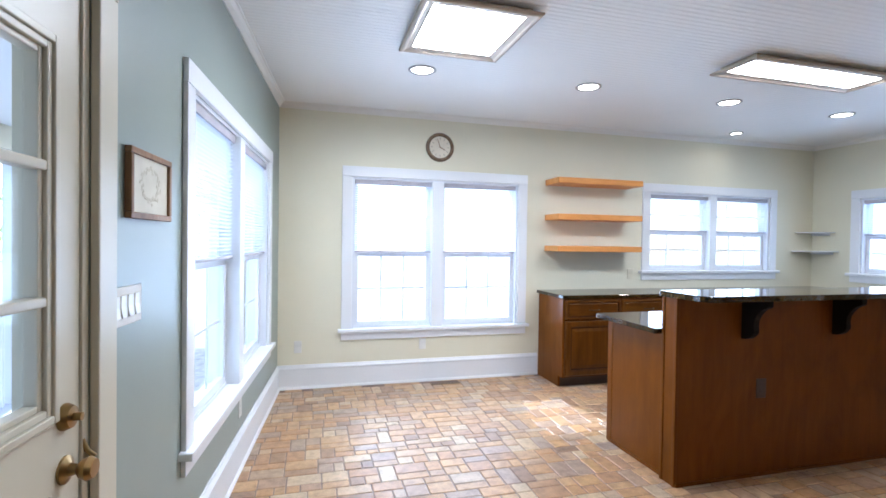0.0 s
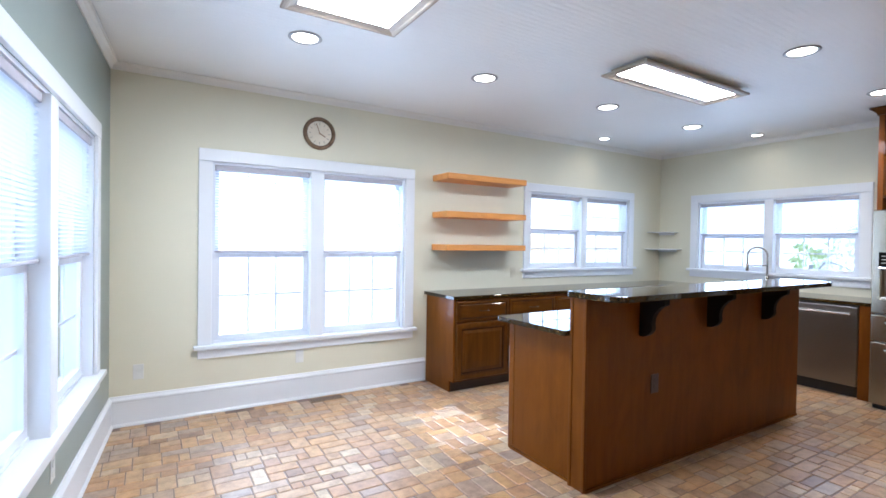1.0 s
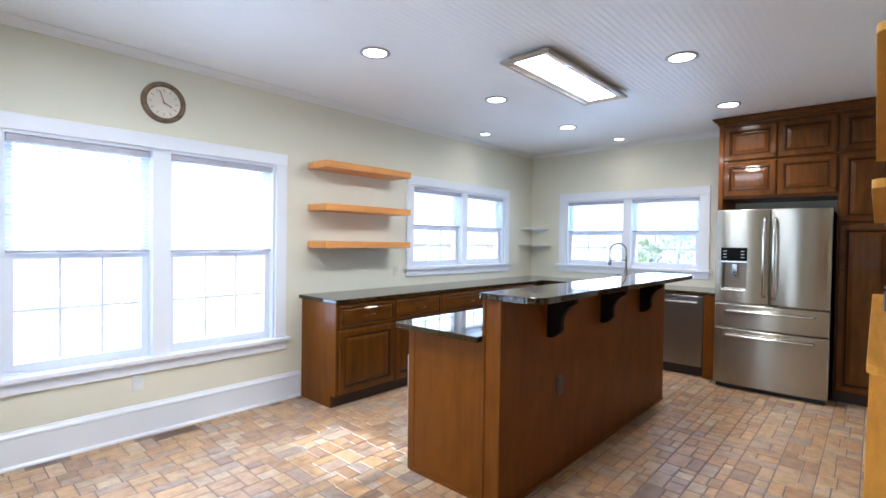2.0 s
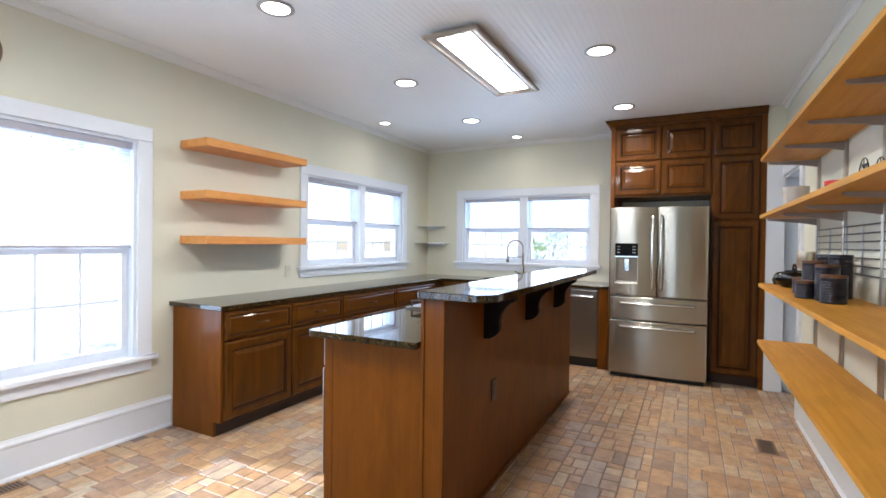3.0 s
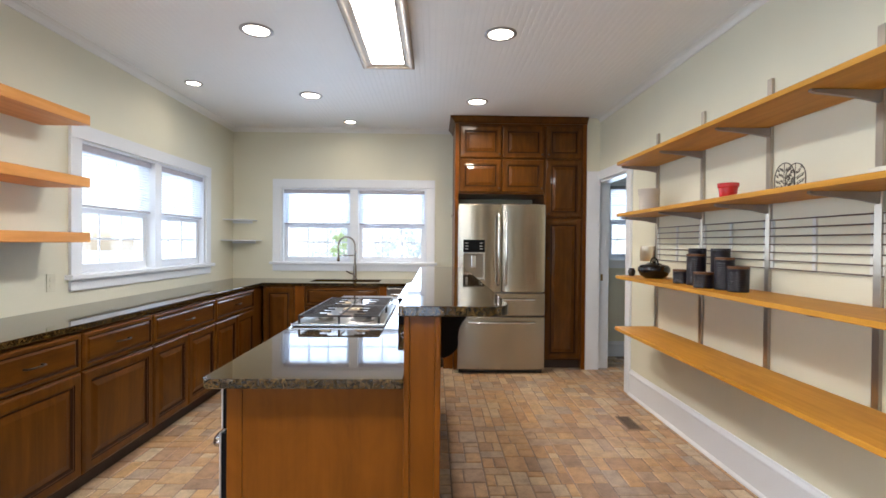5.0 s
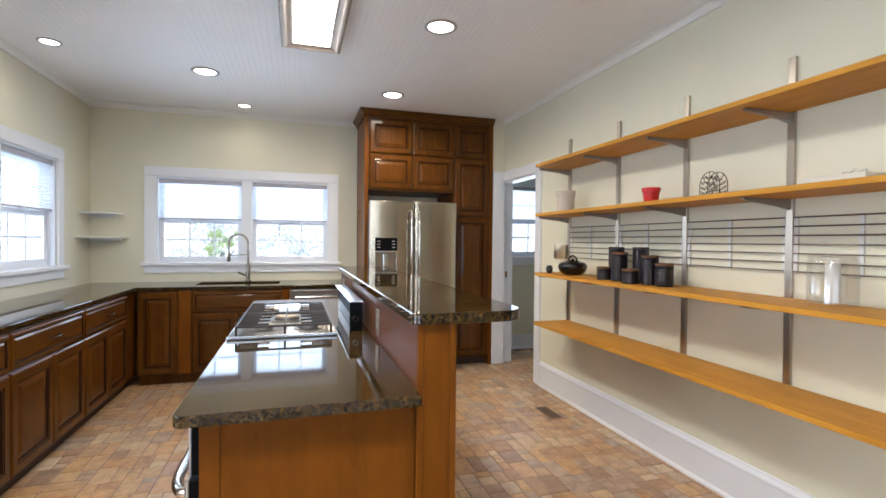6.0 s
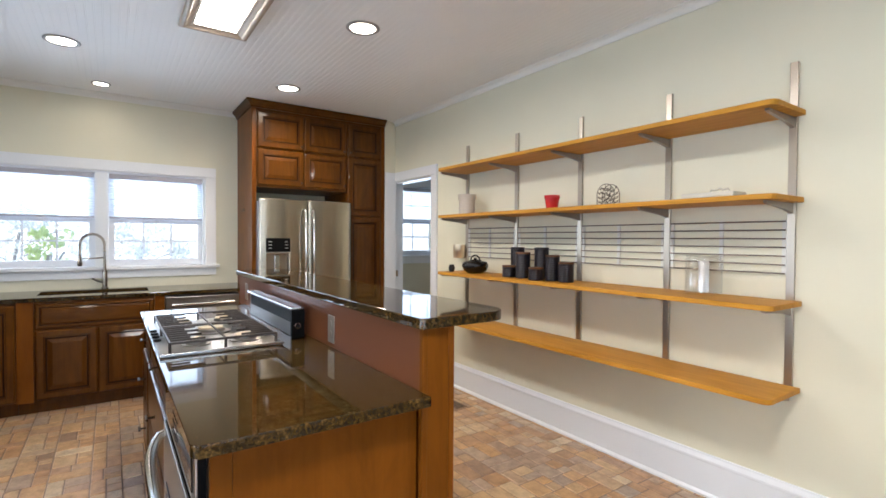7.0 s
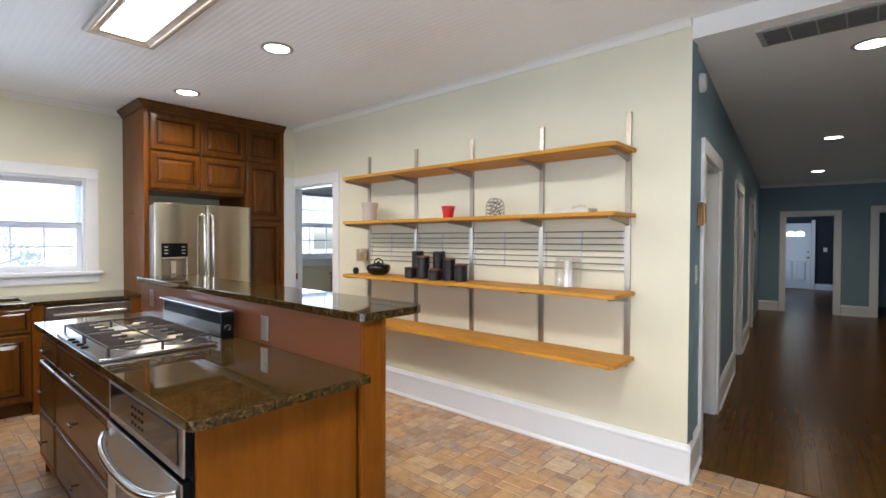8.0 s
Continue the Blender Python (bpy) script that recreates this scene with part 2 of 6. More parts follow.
M_FRAMEWOOD = wood("walnut_frame", (0.19, 0.105, 0.05), (0.28, 0.165, 0.085), (0.36, 0.22, 0.125), 2, 0.4)
M_PAPER = plain("aged_paper", (0.66, 0.62, 0.50), 0.7)
M_INK = plain("sepia_ink", (0.58, 0.53, 0.40), 0.7)
M_FADED = plain("dark_clock_ink", (0.44, 0.40, 0.31), 0.6)
M_RIM = wood("dark_clock_rim", (0.15, 0.10, 0.06), (0.215, 0.148, 0.092), (0.28, 0.20, 0.128), 2, 0.4)
M_DIAL = plain("clock_dial", (0.74, 0.68, 0.54), 0.6)
M_GROUT = plain("grey_brown_grout", (0.24, 0.185, 0.155), 0.85, 0.0, 0.2)
M_TILE = tile_clay("tumbled_clay_tile", False)
M_TILES = tile_clay("tumbled_clay_tiles_laid", True)
M_GLASS = thin_glass("window_glass")
M_CLEAR = glass("clear_jar_glass")
M_CLEAR.node_tree.nodes["Principled BSDF"].inputs["IOR"].default_value = 1.12
M_FIXFRAME = plain("brushed_bronze_frame", (0.38, 0.31, 0.23), 0.45, 0.2)
M_DIFFUSE = glow("lit_diffuser", (1.0, 0.94, 0.84), 14.0)
M_CAN = glow("lit_can_lens", (1.0, 0.88, 0.70), 5.0)
M_CANHALL = glow("lit_hall_lens", (1.0, 0.88, 0.72), 7.0)
M_GRASS = plain("lawn", (0.46, 0.47, 0.43), 0.9, 0.0, 0.35)
M_LEAF = leafy("green_leaves", (0.045, 0.10, 0.02), (0.13, 0.20, 0.05))
# Shrub leaves: the glare outdoors is put into these colours as extra paleness.
M_WASHED_BLOSSOM = leafy("washed_out_blossom_leaves", (0.66, 0.68, 0.62), (0.84, 0.85, 0.82), (0.82, 0.84, 0.78))
M_WASHED_GREEN = leafy("washed_out_green_leaves", (0.46, 0.56, 0.24), (0.62, 0.70, 0.36), (0.76, 0.84, 0.46))
M_RAIL = plain("grey_blind_rail", (0.44, 0.42, 0.45), 0.5)
M_NICKEL = plain("brushed_nickel", (0.32, 0.29, 0.25), 0.24, 1.0, 0.03)
M_DISPLAY = plain("black_display", (0.003, 0.003, 0.0035), 0.5)
M_DISPLAY.node_tree.nodes["Principled BSDF"].inputs["Specular IOR Level"].default_value = 0.08
M_BRACKET = plain("dull_steel_bracket", (0.34, 0.30, 0.26), 0.42, 0.7)
M_WIRE = plain("grey_brown_wire", (0.16, 0.125, 0.10), 0.4, 0.5)
M_BARK = plain("bark", (0.40, 0.38, 0.36), 0.9, 0.0, 0.3)
M_SIDING = paint("white_siding", (0.7, 0.71, 0.72), 0.6, 0.04)
M_VENT = plain("brown_register", (0.21, 0.135, 0.08), 0.5, 0.3)
M_CORBEL = plain("blackened_wood", (0.010, 0.006, 0.004), 0.6)
M_CORBEL.node_tree.nodes["Principled BSDF"].inputs["Specular IOR Level"].default_value = 0.12
M_CANTRIM = plain("satin_grey_trim", (0.40, 0.38, 0.35), 0.45, 0.4)
M_LOUVRE = plain("dark_grey_louvre", (0.12, 0.12, 0.105), 0.5)
M_GREYVENT = plain("grey_ceiling_register", (0.30, 0.30, 0.28), 0.5)


# ---- builders ----
def mesh_of(name, bm, mats):
    me = bpy.data.meshes.new(name)
    bmesh.ops.recalc_face_normals(bm, faces=bm.faces)
    bm.to_mesh(me)
    bm.free()
    for m in (mats if isinstance(mats, (list, tuple)) else [mats]):
        me.materials.append(m)
    return me


def part(name, bm, mat, parent, label="", smooth=0.0, m=None):
    ob = new(name, mesh_of(name, bm, mat))
    ob.parent = parent
    if m is not None:
        ob.matrix_basis = m
    if label:
        ob["label"] = label
    if smooth:
        ob.data.polygons.foreach_set("use_smooth", [True] * len(ob.data.polygons))
        ob.data.set_sharp_from_angle(angle=radians(smooth))
    return ob


def part_data(name, me, parent, m, label=""):
    ob = new(name, me)
    ob.parent = parent
    ob.matrix_basis = m
    if label:
        ob["label"] = label
    return ob


def thing(name, m, label, category, group="", kind=""):
    ob = new(name)
    ob.empty_display_size = 0.1
    ob.matrix_basis = m if isinstance(m, Matrix) else Matrix.Translation(m)
    return tagged(ob, label, category, group, kind)


def solid(name, bm, mat, label, category, kind="", m=None, smooth=0.0):
    ob = part(name, bm, mat, None, "", smooth, m)
    return tagged(ob, label, category, "", kind)


def box(x0, x1, y0, y1, z0, z1, bevel=0.0, bm=None, segs=2):
    own = bmesh.new()
    bmesh.ops.create_cube(own, size=1, matrix=Matrix.Translation(((x0 + x1) / 2, (y0 + y1) / 2, (z0 + z1) / 2)) @ Matrix.Diagonal((abs(x1 - x0), abs(y1 - y0), abs(z1 - z0), 1)))
    if bevel:
        bmesh.ops.bevel(own, geom=own.edges[:], offset=bevel, segments=segs, profile=0.5, affect='EDGES')
    if bm is None:
        return own
    return join(bm, own)


def join(bm, own, m=None):
    if m is not None:
        own.transform(m)
    me = bpy.data.meshes.new("tmp")
    own.to_mesh(me)
    own.free()
    bm.from_mesh(me)
    bpy.data.meshes.remove(me)
    return bm


def lathe(profile, segs=32, bm=None, m=None):
    """Turned form from (radius, height) pairs."""
    own = bmesh.new()
    rings = []
    for r, z in profile:
        if r < 1e-5:
            rings.append([own.verts.new((0, 0, z))])
        else:
            rings.append([own.verts.new((r * math.cos(2 * math.pi * i / segs), r * math.sin(2 * math.pi * i / segs), z)) for i in range(segs)])
    for a, b in zip(rings, rings[1:]):
        for i in range(segs):
            j = (i + 1) % segs
            if len(a) == 1 and len(b) == 1:
                continue
            if len(a) == 1:
                own.faces.new((a[0], b[i], b[j]))
            elif len(b) == 1:
                own.faces.new((a[i], a[j], b[0]))
            else:
                own.faces.new((a[i], a[j], b[j], b[i]))
    if m is not None:
        own.transform(m)
    if bm is None:
        return own
    return join(bm, own)


def tube(points, r, segs=10, bm=None, close=False):
    """A round bar along points."""
    own = bmesh.new()
    pts = [Vector(p) for p in points]
    rings = []
    up = None
    for i, p in enumerate(pts):
        a, b = pts[max(i - 1, 0)], pts[min(i + 1, len(pts) - 1)]
        if close:
            a, b = pts[i - 1], pts[(i + 1) % len(pts)]
        d = (b - a).normalized()
        if up is None:
            up = d.orthogonal().normalized()
        side = d.cross(up).normalized()
        up = side.cross(d).normalized()
        rings.append([own.verts.new(p + (up * math.cos(2 * math.pi * k / segs) + side * math.sin(2 * math.pi * k / segs)) * r) for k in range(segs)])
    pairs = list(zip(rings, rings[1:])) + ([(rings[-1], rings[0])] if close else [])
    for a, b in pairs:
        for k in range(segs):
            j = (k + 1) % segs
            own.faces.new((a[k], a[j], b[j], b[k]))
    if not close:
        own.faces.new(rings[0])
        own.faces.new(list(reversed(rings[-1])))
    if bm is None:
        return own
    return join(bm, own)


def prism(outline, z0, z1, bevel=0.0, m=None):
    """An upright prism over a flat outline of (x, y)."""
    own = bmesh.new()
    lo = [own.verts.new((x, y, z0)) for x, y in outline]
    hi = [own.verts.new((x, y, z1)) for x, y in outline]
    own.faces.new(lo)
    own.faces.new(hi)
    for i in range(len(lo)):
        j = (i + 1) % len(lo)
        own.faces.new((lo[i], lo[j], hi[j], hi[i]))
    bmesh.ops.recalc_face_normals(own, faces=own.faces)
    if bevel:
        bmesh.ops.bevel(own, geom=own.edges[:], offset=bevel, segments=2, profile=0.5, affect='EDGES')
    if m is not None:
        own.transform(m)
    return own


def lattice(us, vs, inside, d0, d1, place):
    """A slab over the cells of a grid for which inside(u, v) holds; place(u, v, d) gives the point."""
    own = bmesh.new()
    us, vs = sorted(set(us)), sorted(set(vs))
    ids = {}

    def vert(i, j, k):
        key = (i, j, k)
        if key not in ids:
            ids[key] = own.verts.new(place(us[i], vs[j], (d0, d1)[k]))
        return ids[key]

    full = {(i, j) for i in range(len(us) - 1) for j in range(len(vs) - 1) if inside((us[i] + us[i + 1]) / 2, (vs[j] + vs[j + 1]) / 2)}
    for i, j in full:
        for k in (0, 1):
            own.faces.new([vert(*q, k) for q in ((i, j), (i + 1, j), (i + 1, j + 1), (i, j + 1))])
        for di, dj, a, b in ((-1, 0, (i, j), (i, j + 1)), (1, 0, (i + 1, j), (i + 1, j + 1)), (0, -1, (i, j), (i + 1, j)), (0, 1, (i, j + 1), (i + 1, j + 1))):
            if (i + di, j + dj) not in full:
                own.faces.new((vert(*a, 0), vert(*b, 0), vert(*b, 1), vert(*a, 1)))
    return own


def wall_mesh(length, height, thick, holes, start=0.0):
    """A wall in its own axes: x along, face at y=0, body towards -y; holes as (x0, x1, z0, z1)."""
    us = [start, length] + [h[0] for h in holes] + [h[1] for h in holes]
    vs = [0, height] + [h[2] for h in holes] + [h[3] for h in holes]
    return lattice(us, vs, lambda u, v: not any(h[0] < u < h[1] and h[2] < v < h[3] for h in holes), 0, -thick, lambda u, v, d: (u, d, v))


def panel_front(w, h, rings, glaze=()):
    """A front in x-z, face towards -y, stepped by rings of (inset, height above the back)."""
    own = bmesh.new()
    loops = []
    for ins, d in rings:
        loops.append([own.verts.new((x, -d, zz)) for x, zz in ((ins, ins), (w - ins, ins), (w - ins, h - ins), (ins, h - ins))])
    own.faces.new(loops[0])
    for a, b in zip(loops, loops[1:]):
        for i in range(4):
            j = (i + 1) % 4
            f = own.faces.new((a[i], a[j], b[j], b[i]))
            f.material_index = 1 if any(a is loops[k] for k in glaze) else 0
    own.faces.new(loops[-1])
    return own


DOOR_RINGS = [(0, 0), (0, 0.010), (0.007, 0.018), (0.012, 0.02), (0.050, 0.02), (0.053, 0.015), (0.060, 0.017), (0.066, 0.009), (0.072, 0.009), (0.076, 0.0092), (0.104, 0.0175), (0.108, 0.0175)]
SLAB_RINGS = [(0, 0), (0, 0.018), (0.003, 0.025), (0.010, 0.028), (0.020, 0.028), (0.024, 0.025), (0.030, 0.025), (0.034, 0.0255)]
DRAWER_RINGS = [(0, 0), (0, 0.010), (0.007, 0.018), (0.011, 0.02), (0.026, 0.02), (0.029, 0.014), (0.034, 0.012), (0.046, 0.0175), (0.05, 0.0175)]


# ---- structure ----
def at(x, y, z=0.0, turn=0.0):
    return pose(x, y, z, 0, 0, turn)


# openings: (from, to, sill, head)
N_BIG = (0.635, 2.385, 0.556, 2.05)
N_SMALL = (4.035, 5.81, 1.12, 2.035)
E_WIN = (3.04, 4.775, 1.115, 2.005)
W_WIN = (0.60, 2.52, 0.55, 2.055)
W_DOOR = (3.316, 4.176, 0.0, 2.08)
FAR_WIN = (-0.73, 0.835, 1.175, 2.09)
PASS = (5.13, 5.95, 0.0, 2.04)
OUT = 0.16

# wall with the big window: local x runs from east to west
NORTH_M = at(EAST + OUT, NORTH, 0, 180)
flip = lambda a, b: (EAST + OUT - b, EAST + OUT - a)
solid("wall_north", wall_mesh(EAST + OUT + 0.45, CEIL + 0.12, OUT, [(*flip(*N_BIG[:2]), *N_BIG[2:]), (*flip(*N_SMALL[:2]), *N_SMALL[2:])]), M_CREAM, "cream painted wall with two wide white windows", "wall", "structure", NORTH_M)
EAST_M = at(EAST, -1.5, 0, 90)
solid("wall_east", wall_mesh(NORTH + 1.5 - 0.001, CEIL + 0.12, OUT, [(E_WIN[0] + 1.5, E_WIN[1] + 1.5, *E_WIN[2:]), (FAR_WIN[0] + 1.5, FAR_WIN[1] + 1.5, *FAR_WIN[2:])]), M_CREAM, "cream painted wall behind the sink", "wall", "structure", EAST_M)
SOUTH_M = at(CORNER_H.x, SOUTH, 0, 0)
wall = solid("wall_south", wall_mesh(EAST - CORNER_H.x - 0.001, CEIL + 0.12, 0.12, [(PASS[0] - CORNER_H.x, PASS[1] - CORNER_H.x, -1, PASS[3])]), [M_CREAM, M_HALLBLUE], "cream painted wall that carries long honey shelves", "wall", "structure", SOUTH_M)
for f in wall.data.polygons:
    if f.normal.x < -0.9 and f.center.x < 0.01:
        f.material_index = 1
solid("wall_west", wall_mesh(14.0, CEIL + 0.12, OUT, [W_WIN, W_DOOR], -0.17), M_BLUE, "blue-grey painted wall with a window and glazed door", "wall", "structure", WEST)

# hall wall with three door openings, and the far wall
H_DOORS = [(0.50, 1.39), (3.05, 3.95), (5.5, 6.35)]
solid("wall_hall", wall_mesh(8.95, HALL_CEIL + 0.2, 0.12, [(a, b, -1, 2.0) for a, b in H_DOORS], 0.125), M_HALLBLUE, "slate-blue hall wall with white cased doorways", "wall", "structure", HALL @ Matrix.Diagonal((1, -1, 1, 1)))
FAR_U = 8.95
FAR = HALL @ pose(FAR_U, 0, 0, 0, 0, -90) @ Matrix.Diagonal((1, -1, 1, 1))     # local x runs to the west along the far wall, local y back up the hall
FAR_DOOR, FAR_SIDE = (0.44, 1.24), (1.86, 2.8)
solid("wall_hall_end", wall_mesh(3.7, HALL_CEIL + 0.2, 0.12, [(*FAR_DOOR, -1, 1.955), (*FAR_SIDE, -1, 2.0)], -0.12), M_HALLBLUE, "slate-blue wall that closes the hall", "wall", "structure", FAR)

# entry behind the far doorway: navy walls and a white front door
entry = bmesh.new()
box(-0.8, 3.2, -6.1, -6.0, 0, 2.7, bm=entry)
box(-0.9, -0.8, -3.6, -0.125, 0, 2.7, bm=entry)
box(-0.9, -0.8, -6.0, -5.0, 0, 2.7, bm=entry)
# The gap left in this side wall is an unseen opening, added for light.
box(-0.9, -0.8, -5.0, -3.6, 0, 0.8, bm=entry)
box(-0.9, -0.8, -5.0, -3.6, 2.1, 2.7, bm=entry)
box(1.78, 1.83, -6.0, -0.125, 0, 2.7, bm=entry)
solid("wall_entry", entry, M_NAVY, "dark navy painted entry walls", "wall", "structure", FAR)
side = bmesh.new()
box(1.83, 3.5, -2.1, -2.0, 0, 2.7, bm=side)
box(3.4, 3.5, -2.0, -0.125, 0, 2.7, bm=side)
solid("wall_side_room", side, M_HALLBLUE, "slate-blue walls of the room beside the entry", "wall", "structure", FAR)
# Added lamp at that unseen gap, to brighten the front door.
sky_lamp(FAR @ pose(-0.95, -4.3, 1.45, 90, 0, -90), 1.3, 1.2, 7)
fdoor = thing("front_door", FAR @ Matrix.Translation((0.27, -5.98, 0.0)), "white panelled front door with two arched lights", "door", "", "")
part("leaf", box(0, 0.80, -0.018, 0.02, 0.01, 1.98, 0.003), M_WHITE, fdoor)
# Both arched panes emit light themselves in place of daylight from behind.
for i in range(2):
    out = [(0.0, 0.0), (0.2, 0.0)] + [(0.1 + 0.1 * math.cos(a), 0.06 + 0.08 * math.sin(a)) for a in np.linspace(0, math.pi, 9)]
    part("light", prism(out, 0.021, 0.026, 0, Matrix.Translation((0.20 + 0.235 * i, 0, 1.60)) @ Matrix.Rotation(radians(90), 4, 'X') @ Matrix.Diagonal((1, 1, -1, 1))), glow("glowing_pane_glass", (0.9, 1.0, 0.85), 1.6) if i == 0 else bpy.data.materials["glowing_pane_glass"], fdoor, "arched glass with daylight put in as a glow")
for i in range(2):
    part("panel", panel_front(0.22, 0.6, DRAWER_RINGS), M_WHITE, fdoor, m=Matrix.Translation((0.40 + (-0.27 if i else 0.05) + 0.22, 0.02, 0.25)) @ Matrix.Rotation(math.pi, 4, 'Z'))
part("side_casing", box(0.805, 0.895, -0.019, 0.03, 0.0, 2.07, 0.003), M_WHITE, fdoor)
part("door_knob", lathe([(0, 0), (0.025, 0), (0.025, 0.01), (0.012, 0.015), (0.012, 0.03), (0.028, 0.04), (0.028, 0.06), (0, 0.07)], 16, m=Matrix.Translation((0.73, 0.02, 0.95)) @ Matrix.Rotation(radians(-90), 4, 'X')), M_BRASS, fdoor, smooth=40)
part("deadbolt", lathe([(0, 0), (0.025, 0), (0.022, 0.02), (0, 0.022)], 16, m=Matrix.Translation((0.73, 0.02, 1.12)) @ Matrix.Rotation(radians(-90), 4, 'X')), M_BRASS, fdoor, smooth=40)
solid("light_switch_entry", box(1.36, 1.45, -5.998, -5.99, 1.13, 1.25, 0.002), M_PLATE, "white switch plate on a navy wall", "switch", "", FAR)
ent_base = bmesh.new()
box(1.17, 1.775, -6.0, -5.975, 0, 0.17, bm=ent_base)
solid("baseboard_entry", ent_base, M_WHITE, "white baseboard of the entry", "baseboard", "structure", FAR)

# rooms behind the hall doorways, closed off by plain walls
hb = bmesh.new()
box(0.35, 8.95, 1.9, 2.0, 0, 2.7, bm=hb)
box(2.1, 2.2, 0.121, 1.9, 0, 2.7, bm=hb)
box(4.7, 4.8, 0.121, 1.9, 0, 2.7, bm=hb)
box(8.82, 8.92, 0.121, 1.9, 0, 2.7, bm=hb)
solid("wall_side_rooms", hb, M_CREAM, "plain cream walls of the rooms off the hall", "wall", "structure", HALL)
pr = bmesh.new()
box(4.0, EAST, -1.62, -1.5, 0, 2.8, bm=pr)
box(3.9, 4.0, -1.62, SOUTH - 0.125, 0, 2.8, bm=pr)
solid("wall_utility", pr, paint("pale_sage_paint", (0.56, 0.58, 0.50), 0.55, 0.03), "pale sage walls of the room behind the passage", "wall", "structure")

# ceilings
def bead_ceiling(x0, x1, y0, y1, z, pitch=0.042):
    own = bmesh.new()
    n = int((y1 - y0) / pitch)
    prof = []
    for i in range(n + 1):
        y = y0 + i * pitch
        prof += [(y, z), (y + pitch - 0.013, z), (y + pitch - 0.0115, z + 0.0011), (y + pitch - 0.008, z + 0.0003), (y + pitch - 0.004, z + 0.0003), (y + pitch - 0.002, z + 0.0011)]
    prof = [(min(y, y1), zz) for y, zz in prof]
    a = [own.verts.new((x0, y, zz)) for y, zz in prof]
    b = [own.verts.new((x1, y, zz)) for y, zz in prof]
    for i in range(len(prof) - 1):
        if prof[i + 1][0] - prof[i][0] > 1e-6:
            own.faces.new((a[i], b[i], b[i + 1], a[i + 1]))
    box(x0, x1, y0, y1, z + 0.02, z + 0.10, bm=own)
    return own


solid("ceiling", bead_ceiling(-0.6, EAST + 0.1, SOUTH - 0.06, NORTH + 0.1, CEIL), M_CEIL, "white painted beadboard ceiling with fine grooves", "ceiling", "structure")
hc = box(0.02, 15.3, -3.7, 0.12, HALL_CEIL, HALL_CEIL + 0.1)
box(0.4, 15.3, 0.12, 2.1, HALL_CEIL, HALL_CEIL + 0.1, bm=hc)
solid("ceiling_hall", hc, M_CEIL, "smooth off-white hall ceiling", "ceiling", "structure", HALL)
solid("ceiling_utility", box(3.9, EAST + 0.1, -1.62, SOUTH - 0.121, 2.5, 2.6), M_CEIL, "smooth white ceiling of the side room", "ceiling", "structure")

# trim
def crown(name, length, m, size=0.052, z=CEIL, label="white crown moulding under the ceiling"):
    out = [(0, 0), (0.0, -size), (0.010, -size), (0.014, -size * 0.8), (size * 0.45, -size * 0.42), (size * 0.75, -size * 0.18), (size * 0.8, -0.008), (size, -0.006), (size, 0)]
    own = bmesh.new()
    a = [own.verts.new((0, y, z + zz)) for y, zz in out]
    b = [own.verts.new((length, y, z + zz)) for y, zz in out]
    for i in range(len(out)):
        j = (i + 1) % len(out)
        own.faces.new((a[i], a[j], b[j], b[i]))
    own.faces.new(a)
    own.faces.new(b)
    return solid(name, own, M_CROWN, label, "trim", "structure", m)


def base_trim(name, x0, x1, m, h=0.23, label="tall white painted baseboard with a moulded top"):
    out = [(0, 0), (0.030, 0), (0.030, 0.012), (0.022, 0.022), (0.018, 0.024), (0.018, h - 0.045), (0.023, h - 0.04), (0.023, h - 0.028), (0.012, h - 0.010), (0.009, h), (0, h)]
    own = bmesh.new()
    a = [own.verts.new((x0, y, z)) for y, z in out]
    b = [own.verts.new((x1, y, z)) for y, z in out]
    for i in range(len(out)):
        j = (i + 1) % len(out)
        own.faces.new((a[i], a[j], b[j], b[i]))
    own.faces.new(a)
    own.faces.new(b)
    return solid(name, own, M_WHITE, label, "baseboard", "structure", m)


crown("crown_north", EAST + OUT + 0.2, NORTH_M)
crown("crown_east", NORTH - SOUTH, at(EAST, SOUTH, 0, 90))
crown("crown_south", EAST - CORNER_H.x, SOUTH_M, 0.045)
crown("crown_west", 4.25, WEST)
crown("crown_hall_end", 3.2, FAR, 0.06, HALL_CEIL, "white crown moulding at the hall end")
beam = bmesh.new()
box(-0.5, CORNER_H.x, SOUTH - 0.10, SOUTH - 0.001, HALL_CEIL - 0.001, CEIL + 0.11, bm=beam)
solid("header_hall", beam, M_CEIL, "white header where the hall ceiling drops", "header", "structure")
base_trim("baseboard_north", flip(0, 2.632)[0], EAST + OUT + 0.19, NORTH_M)
base_trim("baseboard_south", -0.02, PASS[0] - CORNER_H.x - 0.11, SOUTH_M)
base_trim("baseboard_west", 0.02, W_DOOR[0] - 0.105, WEST)
base_trim("baseboard_hall", -0.02, H_DOORS[0][0] - 0.1, HALL @ Matrix.Diagonal((1, -1, 1, 1)))
base_trim("baseboard_hall_mid", H_DOORS[0][1] + 0.1, H_DOORS[1][0] - 0.1, HALL @ Matrix.Diagonal((1, -1, 1, 1)))
base_trim("baseboard_hall_far", H_DOORS[1][1] + 0.1, H_DOORS[2][0] - 0.1, HALL @ Matrix.Diagonal((1, -1, 1, 1)))
base_trim("baseboard_end", 0.0, FAR_DOOR[0] - 0.1, FAR, 0.2)
base_trim("baseboard_end_side", FAR_DOOR[1] + 0.1, FAR_SIDE[0] - 0.11, FAR, 0.2)
base_trim("baseboard_utility", 0.0, 2.6, at(EAST, -1.5, 0, 90), 0.18, "white baseboard of the side room")


